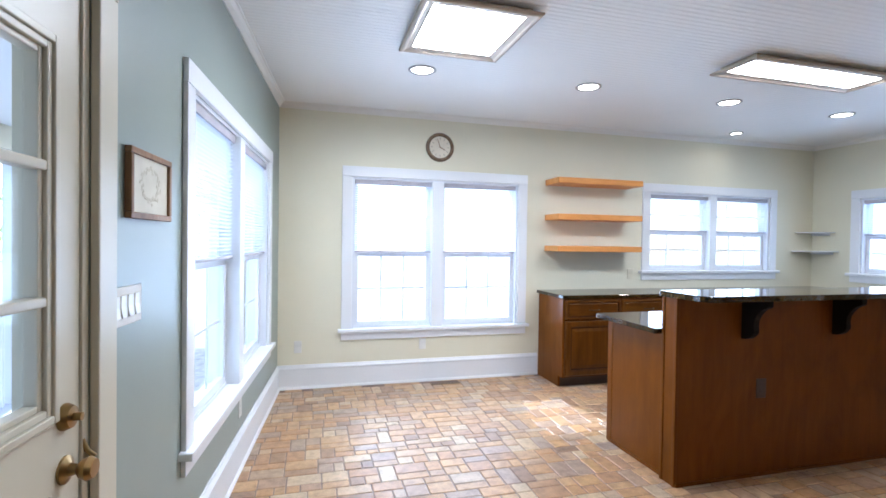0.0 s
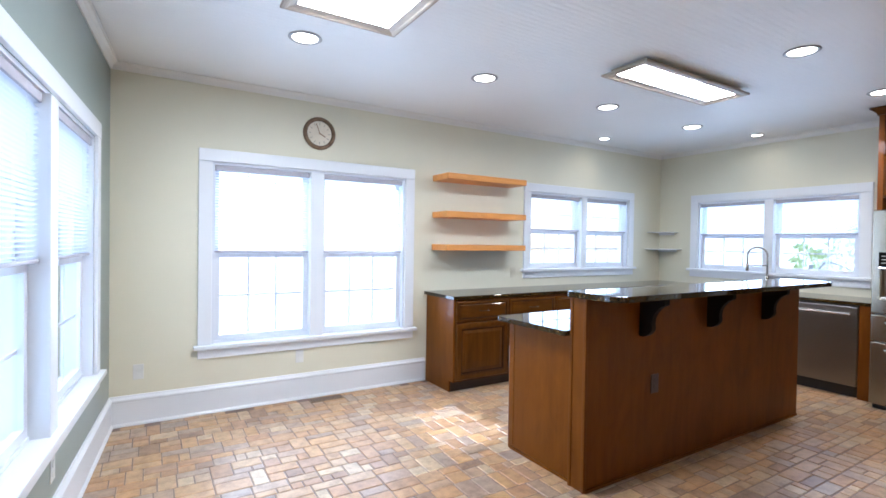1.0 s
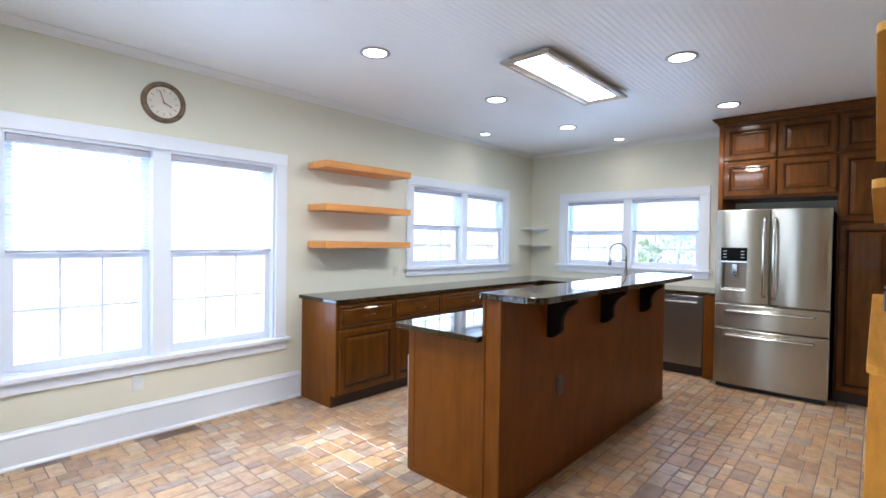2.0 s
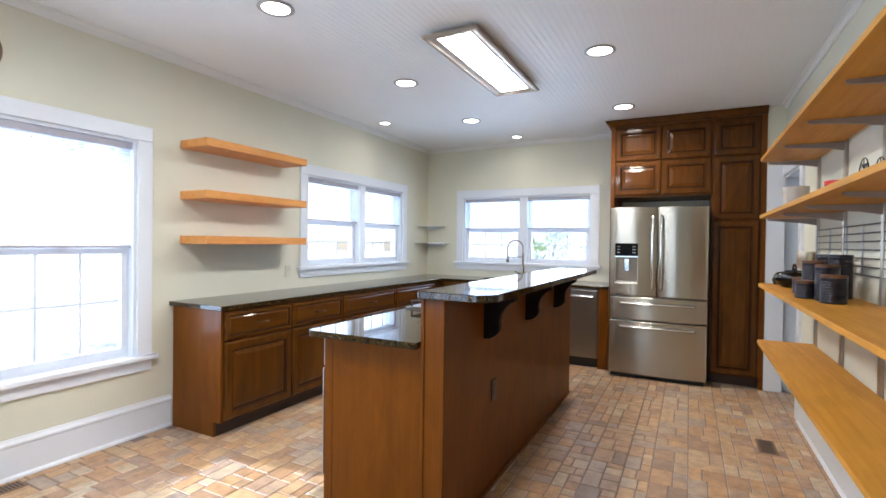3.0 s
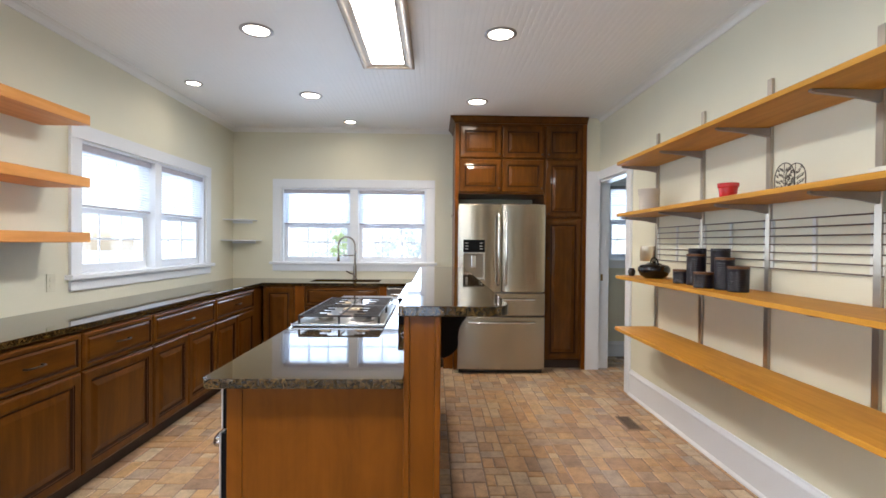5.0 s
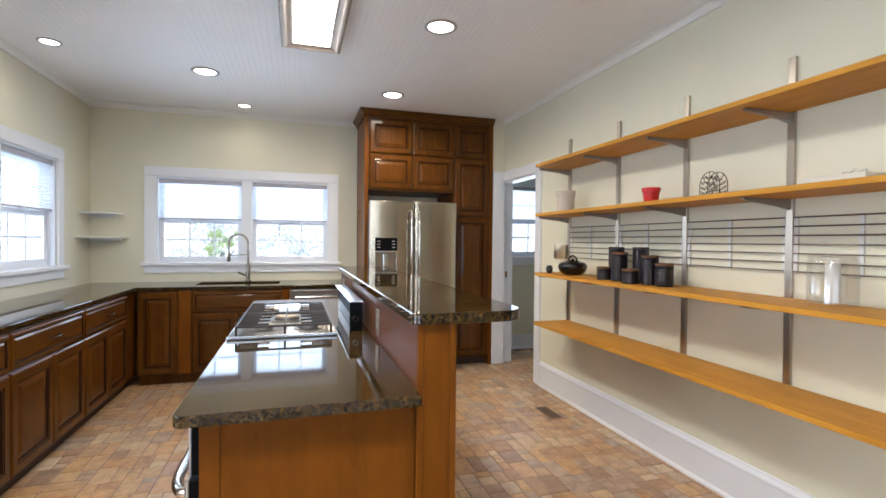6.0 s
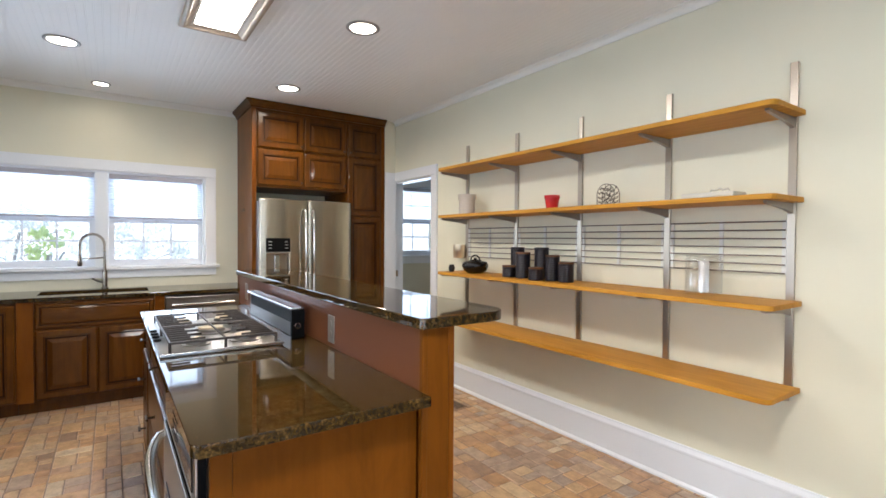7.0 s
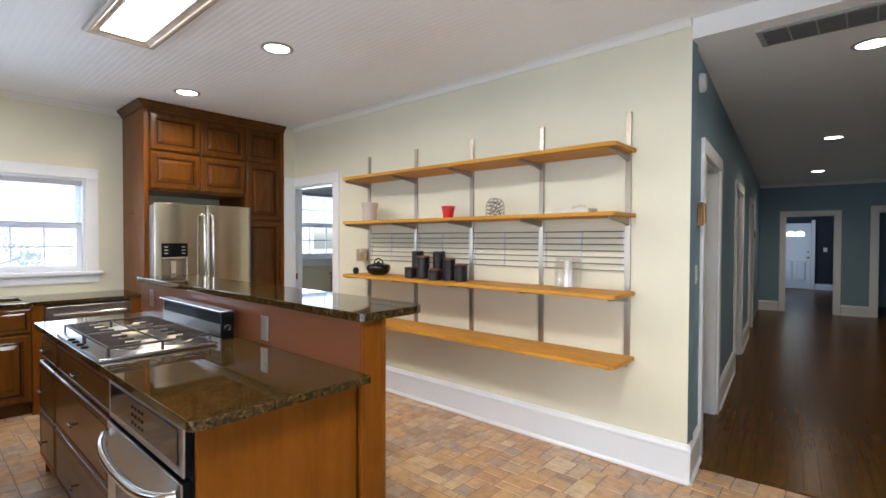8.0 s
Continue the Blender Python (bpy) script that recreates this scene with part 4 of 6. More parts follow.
def bowed_slab(x0, x1, z0, z1, hole=None, bow=0.02, wide=None):
    """A fridge door or drawer front, slightly bowed across its width."""
    a, c = wide or (x0, x1)
    us = list(np.linspace(x0, x1, 13)) + ([hole[0], hole[1]] if hole else [])
    vs = [z0, z1] + ([hole[2], hole[3]] if hole else [])
    own = lattice([float(u) for u in us], vs, lambda u, v: not (hole and hole[0] < u < hole[1] and hole[2] < v < hole[3]), 0.0, 0.07, lambda u, v, d: (u, d if d else 0.006 - bow * (1 - ((2 * u - a - c) / (c - a)) ** 2), v))
    bmesh.ops.recalc_face_normals(own, faces=own.faces)
    bmesh.ops.bevel(own, geom=[e for e in own.edges if e.calc_face_angle(0) > 0.7], offset=0.010, segments=3, profile=0.5, affect='EDGES')
    return own


HOLE = (0.066, 0.268, 0.985, 1.245)
dl = part("door", bowed_slab(0.003, 0.4555, 0.848, 1.765, HOLE), M_STEEL, fr, "brushed steel door with dispenser", 14)
dr = part("door", bowed_slab(0.4595, 0.913, 0.848, 1.765), M_STEEL, fr, "", 14)
d1 = part("drawer", bowed_slab(0.003, 0.913, 0.604, 0.840, None, 0.022), M_STEEL, fr, "", 14)
d2 = part("drawer", bowed_slab(0.003, 0.913, 0.045, 0.596, None, 0.022), M_STEEL, fr, "", 14)
part("base_grille", box(0.02, 0.896, 0.05, 0.10, 0.0, 0.045), M_BLACK, fr)
for x, par in ((0.418, dl), (0.497, dr)):
    h = tube([(x, -0.001, 0.925), (x, -0.045, 0.95), (x, -0.062, 1.10), (x, -0.066, 1.30), (x, -0.062, 1.50), (x, -0.045, 1.65), (x, -0.001, 1.675)], 0.0125, 12)
    part("handle", h, M_CHROME, par, "bowed polished handle", 60)
for z, par in ((0.775, d1), (0.535, d2)):
    h = tube([(0.11, -0.001, z), (0.12, -0.04, z), (0.28, -0.056, z), (0.458, -0.060, z), (0.636, -0.056, z), (0.796, -0.04, z), (0.806, -0.001, z)], 0.0115, 12)
    part("handle", h, M_CHROME, par, "bowed polished handle", 60)
part("dispenser", box(0.054, 0.280, -0.0178, -0.002, 1.247, 1.262, 0.002), M_CHROME, dl, "bright strip under the display")
part("display", box(0.056, 0.278, -0.0165, -0.002, 1.263, 1.392, 0.002), M_DISPLAY, dl, "black dispenser display")
rc_ = bmesh.new()
rx0, rx1, rz0, rz1 = HOLE
box(rx0, rx1, 0.062, 0.066, rz0, rz1, bm=rc_)
box(rx0, rx0 + 0.003, 0.012, 0.0618, rz0, rz1, bm=rc_)
box(rx1 - 0.003, rx1, 0.012, 0.0618, rz0, rz1, bm=rc_)
box(rx0 + 0.0032, rx1 - 0.0032, 0.012, 0.0618, rz1 - 0.003, rz1, bm=rc_)
part("recess", rc_, plain("dispenser_recess", (0.30, 0.25, 0.19), 0.35, 0.6), dl, "tan metal recess")
part("paddle", box(0.140, 0.194, 0.028, 0.05, 1.10, 1.235, 0.008), M_CHROME, dl)
part("drip_tray", box(rx0 + 0.004, rx1 - 0.004, 0.002, 0.061, rz0, rz0 + 0.012, 0.003), M_STEELX, dl)
for i in range(3):
    for x in (0.075, 0.225):
        part("display_mark", box(x, x + 0.03, -0.0178, -0.0167, 1.295 + i * 0.03, 1.300 + i * 0.03), M_PLATE, dl)
part("brand_mark", box(0.80, 0.88, -0.0015, 0.0, 1.715, 1.722), M_STEELZ, fr)

# ---- island ----
KNEE0, KNEE1 = 2.928, 3.040
isl_w = thing("island_knee_wall", (2.328, KNEE0, 0), "raised cherry back wall of the island", "island wall")
part("panel", box(0.012, 2.578, 0.0, KNEE1 - KNEE0 - 0.005, 0.0, 1.113, 0.002), M_PANEL, isl_w, "broad cherry veneer panel")
# Thin skin added over the wall to carry its window-lit tone.
part("window_side_skin", box(0.012, 2.578, KNEE1 - KNEE0 - 0.0048, KNEE1 - KNEE0, 0.90, 1.113, 0.001), M_WINDOW_SIDE, isl_w, "smooth knee wall side with window light in its red-brown")
part("end_post", box(-0.004, 0.0115, 0.0155, KNEE1 - KNEE0 - 0.0155, 0.0, 1.113, 0.001), M_PANEL, isl_w)
for y in (-0.005, KNEE1 - KNEE0 - 0.015):
    part("corner_strip", box(-0.010, 0.0115, y, y + 0.020, 0.0, 1.113, 0.003), M_PANEL, isl_w)
part("shoe_moulding", box(0.0, 2.562, -0.014, -0.001, 0.0, 0.022, 0.006), M_PANEL, isl_w)
for x in (2.815, 3.55, 4.30):
    prof = [(0, 1.113), (0.175, 1.113), (0.175, 1.075), (0.165, 1.065), (0.15, 1.06), (0.13, 1.045), (0.105, 1.015), (0.09, 0.985), (0.085, 0.95), (0.088, 0.925), (0.085, 0.905), (0.07, 0.885), (0.05, 0.87), (0.03, 0.862), (0, 0.86)]
    cb = thing("corbel", (x, KNEE0, 0), "dark carved wooden corbel under the bar top", "corbel", "island corbels")
    part("bracket", prism([(y, z) for y, z in prof], -0.021, 0.021, 0.002, Matrix.Rotation(math.pi, 4, 'Z') @ Matrix.Rotation(radians(90), 4, 'Y') @ Matrix.Rotation(radians(90), 4, 'Z')), M_CORBEL, cb)

def rounded(x0, x1, y0, y1, radii, n=8):
    """Outline with rounded corners, radii in the order SW, SE, NE, NW."""
    out = []
    for (cx, cy, sx, sy, a0), r in zip(((x0, y0, 1, 1, math.pi), (x1, y0, -1, 1, 1.5 * math.pi), (x1, y1, -1, -1, 0), (x0, y1, 1, -1, 0.5 * math.pi)), radii):
        for a in np.linspace(a0, a0 + math.pi / 2, n):
            out.append((cx + sx * r + r * math.cos(a), cy + sy * r + r * math.sin(a)))
    return out


solid("island_bar_top", prism(rounded(2.300, 4.95, 2.690, 3.062, (0.09, 0.09, 0.03, 0.02)), 1.114, 1.148, 0.0035), M_GRANITE, "raised polished granite bar top on the island", "bar top", "", None, 18)
solid("island_counter", prism(rounded(2.270, 4.68, KNEE1 + 0.003, 3.688, (0.004, 0.004, 0.03, 0.03)), 0.885, 0.917, 0.0035), M_GRANITE, "polished dark brown granite island worktop", "counter", "", None, 18)

IFACE = 3.645
I_AT = lambda x: at(x, IFACE, 0, 180)      # local x runs to the west, front towards the long cabinets
ie = thing("island_end_panel", (2.354, KNEE1 + 0.003, 0), "cherry veneer end panel of the island", "panel")
part("board", box(0.0, 0.018, 0.0, 0.542, 0.0, 0.884, 0.001), M_PANEL, ie)
part("corner_strip", box(-0.003, 0.018, 0.5425, 0.594, 0.0, 0.884, 0.002), M_PANEL, ie)
part("shoe_moulding", box(-0.012, -0.001, 0.0, 0.57, 0.0, 0.02, 0.004), M_PANEL, ie)

ov = thing("wall_oven", I_AT(3.145), "stainless built-in oven with curved handle under the island counter", "oven")
part("body", box(0.003, 0.762, 0.005, 0.57, 0.105, 0.876), M_BLACK, ov)
part("control_core", box(0.001, 0.764, -0.015, 0.004, 0.716, 0.871), M_DISPLAY, ov)
part("control_frame", box(0.0, 0.765, -0.022, -0.0152, 0.715, 0.872, 0.002), M_STEELX, ov)
part("control_glass", box(0.036, 0.729, -0.026, -0.0225, 0.745, 0.856, 0.001), M_BLACKGLASS, ov, "black glass control panel")
for i in range(4):
    for k in range(3):
        part("key_mark", box(0.30 + i * 0.035, 0.315 + i * 0.035, -0.0272, -0.0262, 0.765 + k * 0.028, 0.775 + k * 0.028), M_GLAZE, ov)
part("door_core", box(0.001, 0.764, -0.0218, 0.004, 0.136, 0.699), M_DISPLAY, ov)
od = part("oven_door", box(0.0, 0.765, -0.03, -0.022, 0.135, 0.700, 0.003), M_STEELX, ov)
part("window", box(0.12, 0.645, -0.034, -0.0302, 0.24, 0.52, 0.002), M_BLACKGLASS, od, "dark oven window")
part("handle", tube([(0.03, -0.03, 0.660)] + [(0.382 + 0.345 * u, -0.090 + 0.042 * u ** 4, 0.622 + 0.034 * u * u) for u in np.linspace(-1, 1, 17)] + [(0.735, -0.03, 0.660)], 0.0165, 14), M_CHROME, od, "thick bowed polished handle", 60)
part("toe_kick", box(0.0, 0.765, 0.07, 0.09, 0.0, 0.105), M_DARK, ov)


def drawer_stack(m, w, heights, label):
    t = thing("drawer_cabinet", m, label, "cabinet", "base cabinets")
    part("body", box(0.0, w, 0.0, 0.59, 0.105, 0.884), M_CHERRY, t)
    part("toe_kick", box(0.0, w, 0.07, 0.09, 0.0, 0.105), M_DARK, t)
    z = 0.118
    for h in heights:
        f = front(t, "drawer_front", 0.006, z, w - 0.012, h, SLAB_RINGS, -0.001 if h > 0.2 else 0.013, None, M_CHERRYX)
        for x in (0.5,):
            pull = lathe([(0, 0), (0.009, 0), (0.009, 0.002), (0.0048, 0.005), (0.0048, 0.032), (0, 0.032)], 12, m=Matrix.Rotation(radians(90), 4, 'X'))
            tube([(-0.032, -0.034, 0), (0, -0.035, 0), (0.032, -0.034, 0)], 0.0058, 8, pull)
            part("handle", pull, M_BRONZE, f, "dark bronze bar pull on a single post", 50, Matrix.Translation((w * x, -0.0245, h / 2)))
        z += h + 0.008
    return t


drawer_stack(I_AT(4.18), 1.03, (0.285, 0.285, 0.160), "wide cherry drawer cabinet under the cooktop")
drawer_stack(I_AT(4.61), 0.425, (0.285, 0.285, 0.160), "narrow cherry drawer cabinet at the island end")
ie2 = thing("island_end_panel", (4.612, KNEE1 + 0.003, 0), "cherry veneer end panel by the sink aisle", "panel")
part("board", box(0.0, 0.018, 0.0, IFACE - KNEE1 - 0.003, 0.0, 0.884, 0.001), M_PANEL, ie2)

# cooktop and downdraft vent
CX0, CX1, CY0, CY1 = 3.225, 4.07, 3.205, 3.680
ck = thing("gas_cooktop", (CX0, CY0, CT1), "stainless gas cooktop with black grates on the island", "cooktop")
W_, D_ = CX1 - CX0, CY1 - CY0
part("tray", prism(rounded(0, W_, 0, D_, (0.012,) * 4, 5), 0.0, 0.014, 0.004), M_TRAY, ck, "", 40)
M_CAP = plain("cream_burner_cap", (0.50, 0.41, 0.29), 0.5)
M_CAP.node_tree.nodes["Principled BSDF"].inputs["Specular IOR Level"].default_value = 0.2
for bx_, by_, r in ((0.14, 0.13, 0.050), (0.14, 0.33, 0.042), (0.41, 0.23, 0.064), (0.69, 0.13, 0.042), (0.69, 0.33, 0.050)):
    bn = part("burner", lathe([(0, 0), (r * 1.35, 0), (r * 1.35, 0.005), (r, 0.008), (r, 0.020), (0, 0.020)], 24, m=Matrix.Translation((bx_, by_, 0.0142))), M_STEELDARK, ck, smooth=40)
    part("cap", lathe([(0, 0.0202), (r * 0.88, 0.0202), (r * 0.88, 0.027), (r * 0.7, 0.030), (0, 0.031)], 24, m=Matrix.Translation((bx_, by_, 0.0142))), M_CAP, bn, "cream burner cap", 40)
M_GRATE = plain("brown_black_iron", (0.045, 0.036, 0.031), 0.45, 0.0)
M_GRATE.node_tree.nodes["Principled BSDF"].inputs["Specular IOR Level"].default_value = 0.25
for i in range(2):
    g = bmesh.new()
    x0, x1 = 0.012 + i * 0.412, 0.012 + i * 0.412 + 0.404
    y0, y1, zt = 0.028, D_ - 0.035, 0.058
    ym = (y0 + y1) / 2
    for y in (y0, y1):
        box(x0, x1, y - 0.004, y + 0.004, zt - 0.010, zt, 0.0015, g, 1)
    for x in (x0 + 0.004, x1 - 0.004):
        box(x - 0.004, x + 0.004, y0, y1, zt - 0.010, zt, 0.0015, g, 1)
    box(x0, x1, ym - 0.003, ym + 0.003, zt - 0.009, zt, 0.001, g, 1)
    for k in range(7):
        xx = x0 + 0.052 + k * 0.050
        reach = 0.085 if k % 2 else 0.135
        box(xx - 0.0024, xx + 0.0024, y0 + 0.003, y0 + reach, zt - 0.008, zt + 0.001, 0.0008, g, 1)
        box(xx - 0.0024, xx + 0.0024, y1 - reach, y1 - 0.003, zt - 0.008, zt + 0.001, 0.0008, g, 1)
    for x in (x0 + 0.006, x1 - 0.006):
        for y in (y0, ym, y1):
            box(x - 0.005, x + 0.005, y - 0.005, y + 0.005, 0.0145, zt - 0.009, 0, g)
    part("grate", g, M_GRATE, ck, "dark cast-iron grate")
part("edge_rail", box(-0.006, -0.001, -0.002, D_ + 0.002, 0.004, 0.016, 0.002), M_CHROME, ck, "bright steel edge rail")
for i in range(4):
    part("knob", lathe([(0, 0), (0.015, 0), (0.016, 0.003), (0.013, 0.008), (0, 0.009)], 18, m=Matrix.Translation((0.30 + i * 0.085, D_ - 0.012, 0.0142))), M_DISPLAY, ck, "flat black knob", 40)
vn = thing("downdraft_vent", (CX0 + 0.11, 3.076, CT1), "raised stainless downdraft vent with black intake behind the cooktop", "vent")
VW = W_ + 0.03
part("housing", box(0.012, VW, 0.0, 0.046, 0.0, 0.135, 0.004), M_STEELDARK, vn)
part("intake", box(0.045, VW - 0.04, 0.0465, 0.051, 0.070, 0.128, 0.002), M_DISPLAY, vn, "black intake slot")
part("top_lip", box(-0.012, VW + 0.008, -0.002, 0.064, 0.1365, 0.145, 0.003), M_CHROME, vn)
part("end_cap", box(-0.012, 0.011, -0.001, 0.062, 0.0, 0.1355, 0.004), M_DISPLAY, vn, "black end cap with a ring knob")
part("knob", tube([(-0.014, 0.034 + 0.013 * math.cos(a), 0.06 + 0.013 * math.sin(a)) for a in np.linspace(0, 6.2832, 17)[:-1]], 0.0025, 6, close=True), M_CHROME, vn, "chrome ring", 60)


def plate(name, m, w, h, mat, label, kind="outlet"):
    """Cover plate in x-z, face towards +y."""
    t = thing(name, m, label, "switch" if "switch" in name else "outlet")
    part("cover", box(-w / 2, w / 2, 0.0, 0.006, -h / 2, h / 2, 0.0025), mat, t)
    n = max(1, round(w / 0.052)) if "switch" in name else 1
    for i in range(n):
        x = (i - (n - 1) / 2) * 0.046
        if "switch" in name:
            rk = prism([(0.0055, -0.033), (0.0125, -0.033), (0.0075, 0.0), (0.0085, 0.033), (0.0055, 0.033)], -0.0165, 0.0165, 0.0008, Matrix.Translation((x, 0, 0)) @ Matrix.Rotation(radians(90), 4, 'Y') @ Matrix.Rotation(radians(90), 4, 'Z'))
            part("toggle", rk, M_ROCKER, t)
            part("toggle_gap", box(x - 0.0185, x + 0.0185, 0.0058, 0.0064, -0.035, 0.035), M_CREAMPLATE, t)
        else:
            for z in (-0.022, 0.022):
                part("socket", lathe([(0, 0), (0.016, 0), (0.016, 0.002), (0, 0.0025)], 16, m=Matrix.Translation((x, 0.006, z)) @ Matrix.Rotation(radians(-90), 4, 'X')), mat, t)
    return t


plate("outlet", at(2.955, KNEE0, 0.545, 180), 0.075, 0.12, M_BROWNPLATE, "brown outlet plate on the island back")
plate("outlet", at(3.07, KNEE1, 0.995, 0), 0.07, 0.12, M_STEELZ, "steel-grey outlet plate above the island worktop")
plate("outlet", at(4.67, KNEE1, 1.01, 0), 0.07, 0.115, M_STEELZ, "pale outlet plate by the downdraft vent")
plate("outlet", at(3.79, NORTH, 1.085, 180), 0.07, 0.115, M_CREAMPLATE, "cream outlet plate above the long counter")
plate("outlet", at(0.135, NORTH, 0.40, 180), 0.07, 0.115, M_PLATE, "cream outlet plate low on the wall")
plate("outlet", at(1.353, NORTH, 0.385, 180), 0.07, 0.115, M_PLATE, "white outlet plate under the wide window")
plate("outlet", WEST @ Matrix.Translation((1.56, 0, 0.37)), 0.07, 0.115, M_PLATE, "white outlet plate on the blue-grey wall")
plate("light_switch", WEST @ Matrix.Translation((3.115, 0, 1.216)), 0.21, 0.118, M_PLATE, "white four-gang switch plate on blue-grey wall")
plate("light_switch", HALL @ Matrix.Diagonal((1, -1, 1, 1)) @ Matrix.Translation((0.215, 0.0, 1.22)), 0.075, 0.118, M_PLATE, "white switch plate at the hall corner")

hk = thing("wall_hook", at(6.20, 2.7285, 1.675), "small dark hook on the cherry end panel", "hook")
part("base", box(-0.008, 0.008, -0.003, 0.004, -0.015, 0.015, 0.001), M_BRONZE, hk)
part("prong", tube([(0, 0.004, 0.004), (0, 0.018, -0.004), (0, 0.022, -0.016), (0, 0.014, -0.022)], 0.003, 6), M_BRONZE, hk, smooth=60)


# ---- lights ----
def can_light(x, y, z, r=0.09, mat=None, m=None, watts=14.0, wide=160):
    t = thing("recessed_light", (m or Matrix()) @ Matrix.Translation((x, y, z)), "lit round recessed ceiling light with white trim ring", "ceiling light", "recessed lights")
    part("trim_ring", lathe([(r, 0.0), (r * 1.22, 0.0), (r * 1.24, -0.004), (r * 1.15, -0.009), (r * 0.98, -0.009), (r * 0.92, -0.003), (r * 0.9, 0.0)], 32), M_CANTRIM, t, "", 50)
    beam = new("recessed_lamp", bpy.data.lights.new("recessed_lamp", 'SPOT'))
    beam.data.energy, beam.data.color, beam.data.shadow_soft_size = watts, (1.0, 0.80, 0.55), 0.08
    beam.data.spot_size, beam.data.spot_blend = radians(wide), 0.85
    beam.matrix_basis = t.matrix_basis @ Matrix.Translation((0, 0, -0.02))
    part("lens", lathe([(0, -0.005), (r * 0.6, -0.006), (r * 0.95, -0.004)], 32), mat or M_CAN, t, "glowing lens", 50)


for x, y, r, watts, wide in ((1.045, 4.13, 0.085, 11, 160), (2.437, 4.10, 0.085, 2.5, 160), (3.864, 4.10, 0.085, 1.5, 160), (4.92, 5.025, 0.058, 1.5, 160), (5.222, 4.10, 0.085, 1.5, 160),
                              (6.174, 3.90, 0.058, 1.5, 160), (5.348, 2.545, 0.085, 27, 165), (3.861, 2.527, 0.085, 10, 85)):
    can_light(x, y, CEIL - 0.0005, r, None, None, watts, wide)
for x, y in ((0.865, 0.40), (1.18, -2.73), (1.51, -5.88)):
    can_light(x, y, HALL_CEIL - 0.0005, 0.085, M_CANHALL, None, 9.0 if y > 0 else 20.0)


def panel_light(x0, x1, y0, y1, label):
    """A box on the ceiling with a wide moulded frame that stands proud of it."""
    t = thing("ceiling_light", ((x0 + x1) / 2, (y0 + y1) / 2, CEIL), label, "ceiling light", "fluorescent ceiling lights")
    w, d = (x1 - x0) / 2, (y1 - y0) / 2
    part("housing", box(-w + 0.05, w - 0.05, -d + 0.05, d - 0.05, -0.030, -0.001), M_FIXFRAME, t, "bronze-grey metal housing")
    own = bmesh.new()
    rings = [(0.060, -0.0302), (0.030, -0.029), (0.008, -0.031), (0.0, -0.035), (0.0, -0.045), (0.006, -0.051), (0.018, -0.055), (0.030, -0.053), (0.038, -0.047), (0.062, -0.040), (0.068, -0.042), (0.075, -0.040), (0.079, -0.035), (0.079, -0.0302)]
    loops = [[own.verts.new((sx * (w - i), sy * (d - i), z)) for sx, sy in ((-1, -1), (1, -1), (1, 1), (-1, 1))] for i, z in rings]
    for a, b in zip(loops, loops[1:]):
        for i in range(4):
            j = (i + 1) % 4
            own.faces.new((a[i], a[j], b[j], b[i]))
    part("frame", own, M_FIXFRAME, t, "bronze-grey moulded frame")
    part("diffuser", box(-w + 0.080, w - 0.080, -d + 0.080, d - 0.080, -0.038, -0.0325), M_DIFFUSE, t, "glowing white diffuser")


panel_light(0.795, 1.475, 2.985, 3.715, "square fluorescent ceiling light with a moulded bronze-grey frame")
panel_light(3.06, 4.39, 3.105, 3.493, "long fluorescent ceiling light with a moulded bronze-grey frame")

# ---- wall things ----
ckk = thing("wall_clock", pose(1.508, NORTH, 2.388, 90, 0, 0), "round wall clock with a brown rim and cream dial", "clock")
part("rim", lathe([(0.110, 0.012), (0.114, 0.028), (0.126, 0.037), (0.139, 0.033), (0.146, 0.019), (0.146, 0.0), (0.110, 0.0)], 48), M_RIM, ckk, "brown moulded rim", 40)
part("dial", lathe([(0, 0.014), (0.111, 0.014), (0.111, 0.004), (0, 0.004)], 48), M_DIAL, ckk, "cream dial", 40)
for i in range(12):
    a = i * math.pi / 6
    part("hour_mark", box(-0.0035, 0.0035, 0.076, 0.098, 0.0145, 0.016), M_FADED, ckk, m=Matrix.Rotation(a, 4, 'Z'))
part("hour_hand", box(-0.004, 0.004, -0.01, 0.06, 0.0165, 0.018), M_FRAMEWOOD, ckk, m=Matrix.Rotation(radians(-118), 4, 'Z'))
part("minute_hand", box(-0.003, 0.003, -0.012, 0.09, 0.0185, 0.020), M_FRAMEWOOD, ckk, m=Matrix.Rotation(radians(20), 4, 'Z'))

pic = thing("framed_print", WEST @ Matrix.Translation((2.960, 0, 1.593)), "small faded botanical print in a brown wooden frame", "picture")
w, h = 0.165, 0.11
for nm, b in (("frame_rail", box(-w, w, 0.001, 0.022, h - 0.02, h, 0.003)), ("frame_rail", box(-w, w, 0.001, 0.022, -h, -h + 0.02, 0.003)), ("frame_stile", box(-w, -w + 0.02, 0.001, 0.022, -h + 0.0201, h - 0.0201, 0.003)), ("frame_stile", box(w - 0.02, w, 0.001, 0.022, -h + 0.0201, h - 0.0201, 0.003))):
    part(nm, b, M_FRAMEWOOD, pic)
part("print", box(-w + 0.018, w - 0.018, 0.002, 0.012, -h + 0.018, h - 0.018), M_PAPER, pic, "faded cream paper with a pale drawing")
ink = bmesh.new()
random.seed(3)
